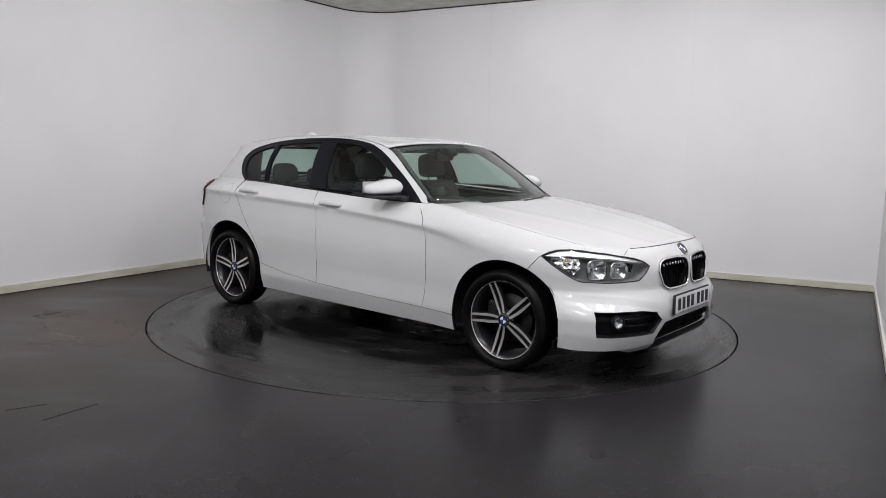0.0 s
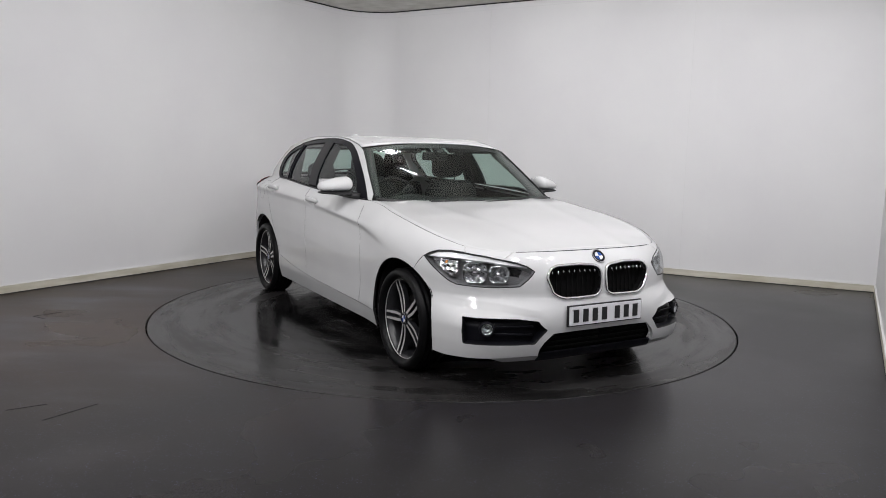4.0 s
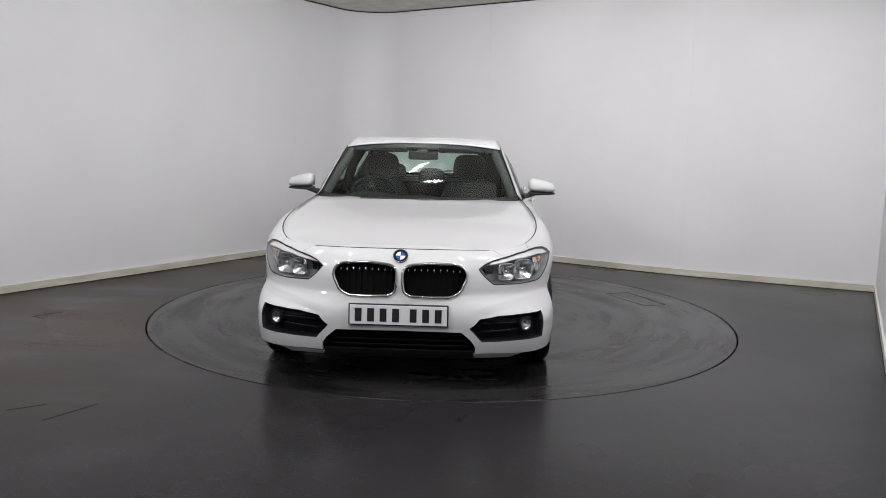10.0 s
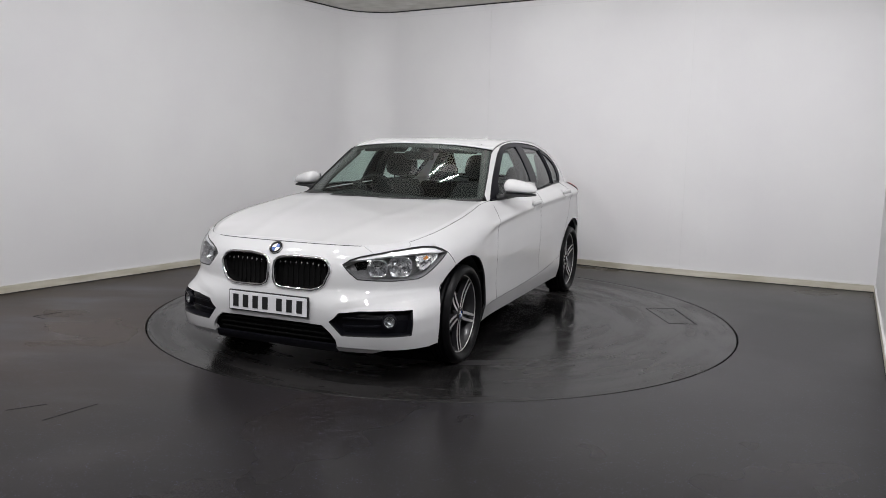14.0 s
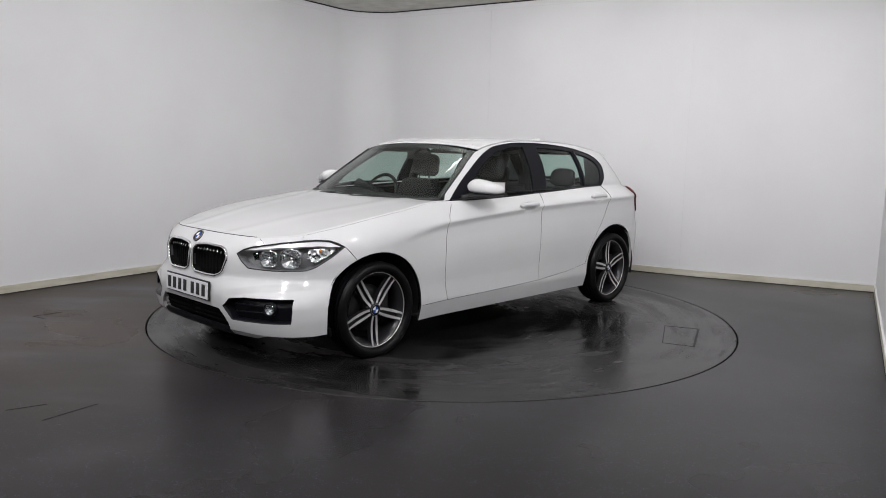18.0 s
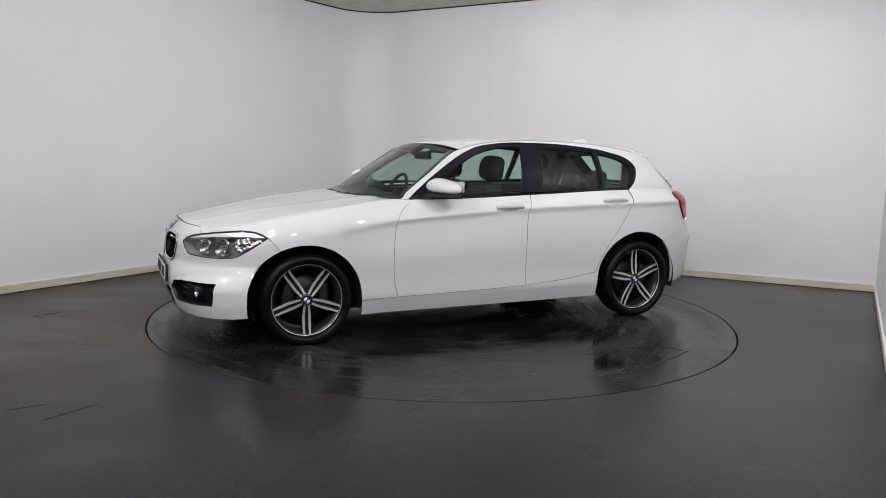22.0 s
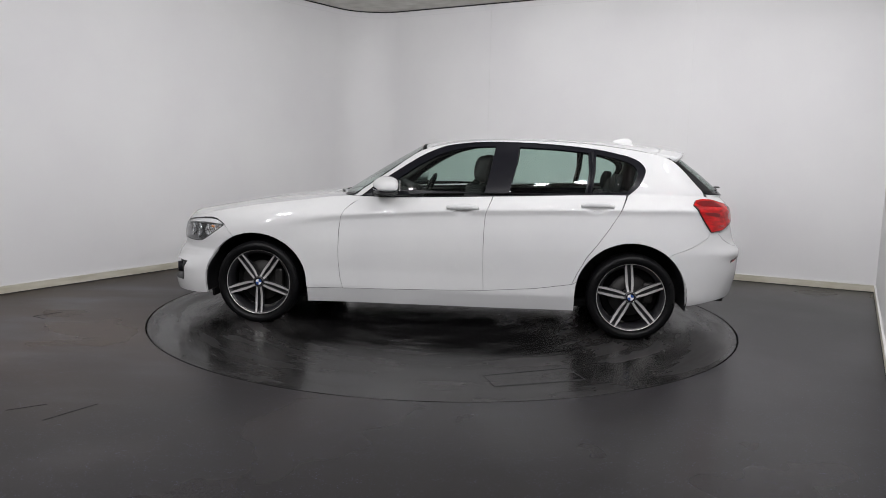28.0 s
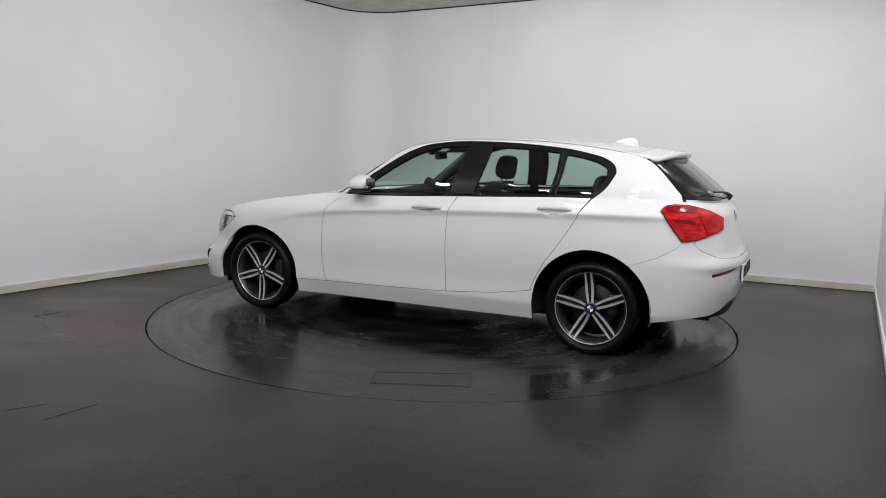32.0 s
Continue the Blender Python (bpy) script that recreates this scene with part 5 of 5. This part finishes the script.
# ---------------------------------------------------------------- inside and under the car
for side in (1, -1):
    shell = [X(1.0, 0.21), X(0.9, 0.23), (0.9, 1.9), (0.5, 1.95), (-1.28, 1.95), (-1.38, 1.9), X(-1.42, 0.72), X(-1.10, 0.68), X(-0.93, 0.40), X(-0.92, 0.21)]
    skin("inner_door_card", shell, CABIN, car, (), "dark inner door panels", side=side, depth=0.028, gap=0.0, rim=0)
bm = box((3.1, 1.30, 0.05), pose(0.0, 0, 0.205), 0.01)
part("underbody", bm, DARK, car, "dark underbody")
for side in (1, -1):
    part("air_deflector", box((0.020, 0.22, 0.055), pose(1.676, 0.72 * side, 0.205, 0, 8), 0.006), DARK, car, "black flap ahead of the front wheel")
bm = box((1.1, 1.36, 0.5), pose(1.40, 0, 0.50), 0.08)
for q in bm.verts:
    q.co.y *= 1.0 if q.co.x < 1.2 else 0.76
part("engine_bay", bm, DARK, car)
bm = box((0.75, 1.0, 0.36), pose(-1.68, 0, 0.52), 0.05)
part("boot_floor", bm, DARK, car)
bm = box((0.62, 1.18, 0.03), pose(-1.62, 0, 0.955), 0.008)
part("parcel_shelf", bm, CABIN, car, "dark parcel shelf")


def headrest(x, y, z, w, parent, thick=0.08, h=0.18):
    bm = bmesh.new()
    bmesh.ops.create_uvsphere(bm, u_segments=24, v_segments=16, radius=1.0)
    for q in bm.verts:
        a, b, c = (math.copysign(abs(t) ** 0.6, t) for t in q.co)
        q.co = (a * thick / 2 - 0.012 * (c * c), b * w / 2 * (1 - 0.08 * c), c * h / 2)
    bmesh.ops.transform(bm, matrix=pose(x, y, z, 0, -10), verts=bm.verts)
    ob = part("headrest", bm, FABRIC, parent, "padded black headrest", smooth=True)
    for dy in (-0.06, 0.06):
        vs, fs = sweep([(x + 0.015, y + dy, z - h / 2 + 0.03), (x + 0.03, y + dy, z - h / 2 - 0.13)], 0.006, 8)
        mesh_part("headrest_post", vs, fs, CHROME, parent)


def seat(y):
    bm = bmesh.new()
    rings = []
    for i in range(13):
        t = i / 12
        z = 0.52 + 0.51 * t
        x = -0.07 - 0.15 * t - 0.03 * math.sin(math.pi * t)
        w = 0.255 - 0.035 * t - 0.06 * max(0, t - 0.8) / 0.2
        d = 0.095 - 0.02 * t
        ring = []
        for k in range(20):
            a = 2 * math.pi * k / 20
            ca, sa = math.cos(a), math.sin(a)
            bolster = 0.04 * abs(sa) ** 4 * (1 if ca > 0 else 0)
            ring.append(bm.verts.new((x + math.copysign(abs(ca) ** 0.6, ca) * d + bolster, y + math.copysign(abs(sa) ** 0.7, sa) * w, z)))
        rings.append(ring)
    for i in range(12):
        for k in range(20):
            bm.faces.new((rings[i][k], rings[i][(k + 1) % 20], rings[i + 1][(k + 1) % 20], rings[i + 1][k]))
    bm.faces.new(rings[-1])
    bm.faces.new(rings[0][::-1])
    ob = part("front_seat", bm, FABRIC, car, "black fabric front seat", smooth=True)
    part("seat_cushion", box((0.52, 0.52, 0.18), pose(0.14, y, 0.46, 0, -6), 0.06, 3), FABRIC, ob, "", True)
    headrest(-0.262, y, 1.150, 0.27, ob, 0.125, 0.195)


seat(0.36)
seat(-0.36)
bm = box((0.14, 1.24, 0.52), pose(-1.17, 0, 0.72, 0, -18), 0.05, 3)
bench = part("rear_seat", bm, FABRIC, car, "black fabric rear bench", smooth=True)
part("seat_cushion", box((0.5, 1.24, 0.18), pose(-0.90, 0, 0.45), 0.05, 3), FABRIC, bench, "", True)
for y in (0.37, 0.0, -0.37):
    headrest(-1.25, y, 1.06 if y else 1.02, 0.25, bench, 0.07, 0.16)
# dashboard, wheel and mirror
bm = bmesh.new()
rows = []
for y in np.linspace(-0.70, 0.70, 29):
    hump = 0.035 * math.exp(-((y + 0.37) / 0.16) ** 2) + 0.012 * math.exp(-(y / 0.12) ** 2)
    rows.append([bm.verts.new((x, y * (1 - 0.12 * (x > 0.6)), z)) for x, z in ((0.80 - 0.25 * y * y, 0.925), (0.66 - 0.1 * y * y, 0.938 + hump * 0.4), (0.50, 0.940 + hump), (0.42, 0.925 + hump), (0.36, 0.87), (0.38, 0.62), (0.45, 0.45))])
for a, b in zip(rows, rows[1:]):
    for i in range(6):
        bm.faces.new((a[i], a[i + 1], b[i + 1], b[i]))
dash = part("dashboard", bm, CABIN, car, "dark moulded dashboard", smooth=True)
tilt = pose(0.26, -0.37, 0.90, 0, -25)
vs, fs = sweep([tilt @ Vector((0, 0.185 * math.cos(t), 0.185 * math.sin(t))) for t in (2 * math.pi * k / 48 for k in range(48))], 0.0135, 10, True)
steer = mesh_part("steering_wheel", vs, fs, CABIN, car, "black three-spoke steering wheel")
part("wheel_boss", box((0.05, 0.15, 0.12), tilt @ pose(0.02, 0, -0.01), 0.03, 3), CABIN, steer, "", True)
for ang in (0, 180, 270):
    d = Vector((0, math.cos(radians(ang)), math.sin(radians(ang))))
    vs, fs = sweep([tilt @ (d * 0.05 + Vector((0.015, 0, 0))), tilt @ (d * 0.18)], [0.024, 0.014], 8, False, 0.6)
    mesh_part("wheel_spoke", vs, fs, CABIN, steer)
vs, fs = sweep([tilt @ Vector((0.03, 0, 0)), tilt @ Vector((0.25, 0, 0.0))], 0.04, 10)
mesh_part("steering_column", vs, fs, CABIN, steer)
bm = box((0.035, 0.23, 0.065), pose(0.17, 0.0, 1.235, 0, 8, 8), 0.016, 3)
mir = part("rear_view_mirror", bm, BLACK, car, "black interior mirror", smooth=True)
part("mirror_glass", box((0.003, 0.21, 0.05), pose(0.1515, 0.0, 1.234, 0, 8, 8), 0.001), CHROME, mir)
part("sensor_pod", box((0.10, 0.08, 0.04), pose(0.225, 0.0, 1.275, 0, 30), 0.014, 3), BLACK, mir, "", True)
# roof lining and pillars' trim
sheet("roof_lining", lambda s, v: roof(s * 0.97, v) - np.array([0, 0, 0.03]), (-1, 1), (0.02, 0.97), 21, 20, CABIN, "dark roof lining", 0)
for side in (1, -1):
    vs, fs = sweep([(0.60, 0.675 * side, 0.95), (0.38, 0.615 * side, 1.11), (0.165, 0.545 * side, 1.262)], 0.032, 8)
    mesh_part("pillar_trim", vs, fs, LINER, car, "pale grey pillar trim")
    vs, fs = sweep([(-0.39, 0.69 * side, 0.93), (-0.42, 0.63 * side, 1.15), (-0.45, 0.55 * side, 1.29)], 0.040, 8)
    mesh_part("pillar_trim", vs, fs, CABIN, car)
    vs, fs = sweep([(-1.42, 0.58 * side, 0.96), (-1.46, 0.53 * side, 1.12), (-1.48, 0.48 * side, 1.25)], [0.07, 0.06, 0.05], 8)
    mesh_part("pillar_trim", vs, fs, CABIN, car)
    # sun visors
    part("sun_visor", box((0.14, 0.36, 0.014), pose(0.12, 0.30 * side, 1.295, 0, 28), 0.005), CABIN, car)


# ---------------------------------------------------------------- what moves
def motions():
    """The turntable and the car on it turn together at an even pace."""
    plate_rows, car_rows = [], []
    for t in range(0, 33, 2):
        turn = -39.438 - 5.22560 * t + 0.2175 + 0.03546 * t - 0.00804 * t**2 + 0.00022977 * t**3
        a = radians(turn)
        plate_rows.append((float(t), pose(0, 0, 0, 0, 0, turn)))
        car_rows.append((float(t), pose(-0.0425 * math.cos(a) + 0.1690 * math.sin(a), -0.0425 * math.sin(a) - 0.1690 * math.cos(a), 0, 0, 0, turn)))
    walk(turntable, plate_rows)
    walk(car, car_rows)


motions()
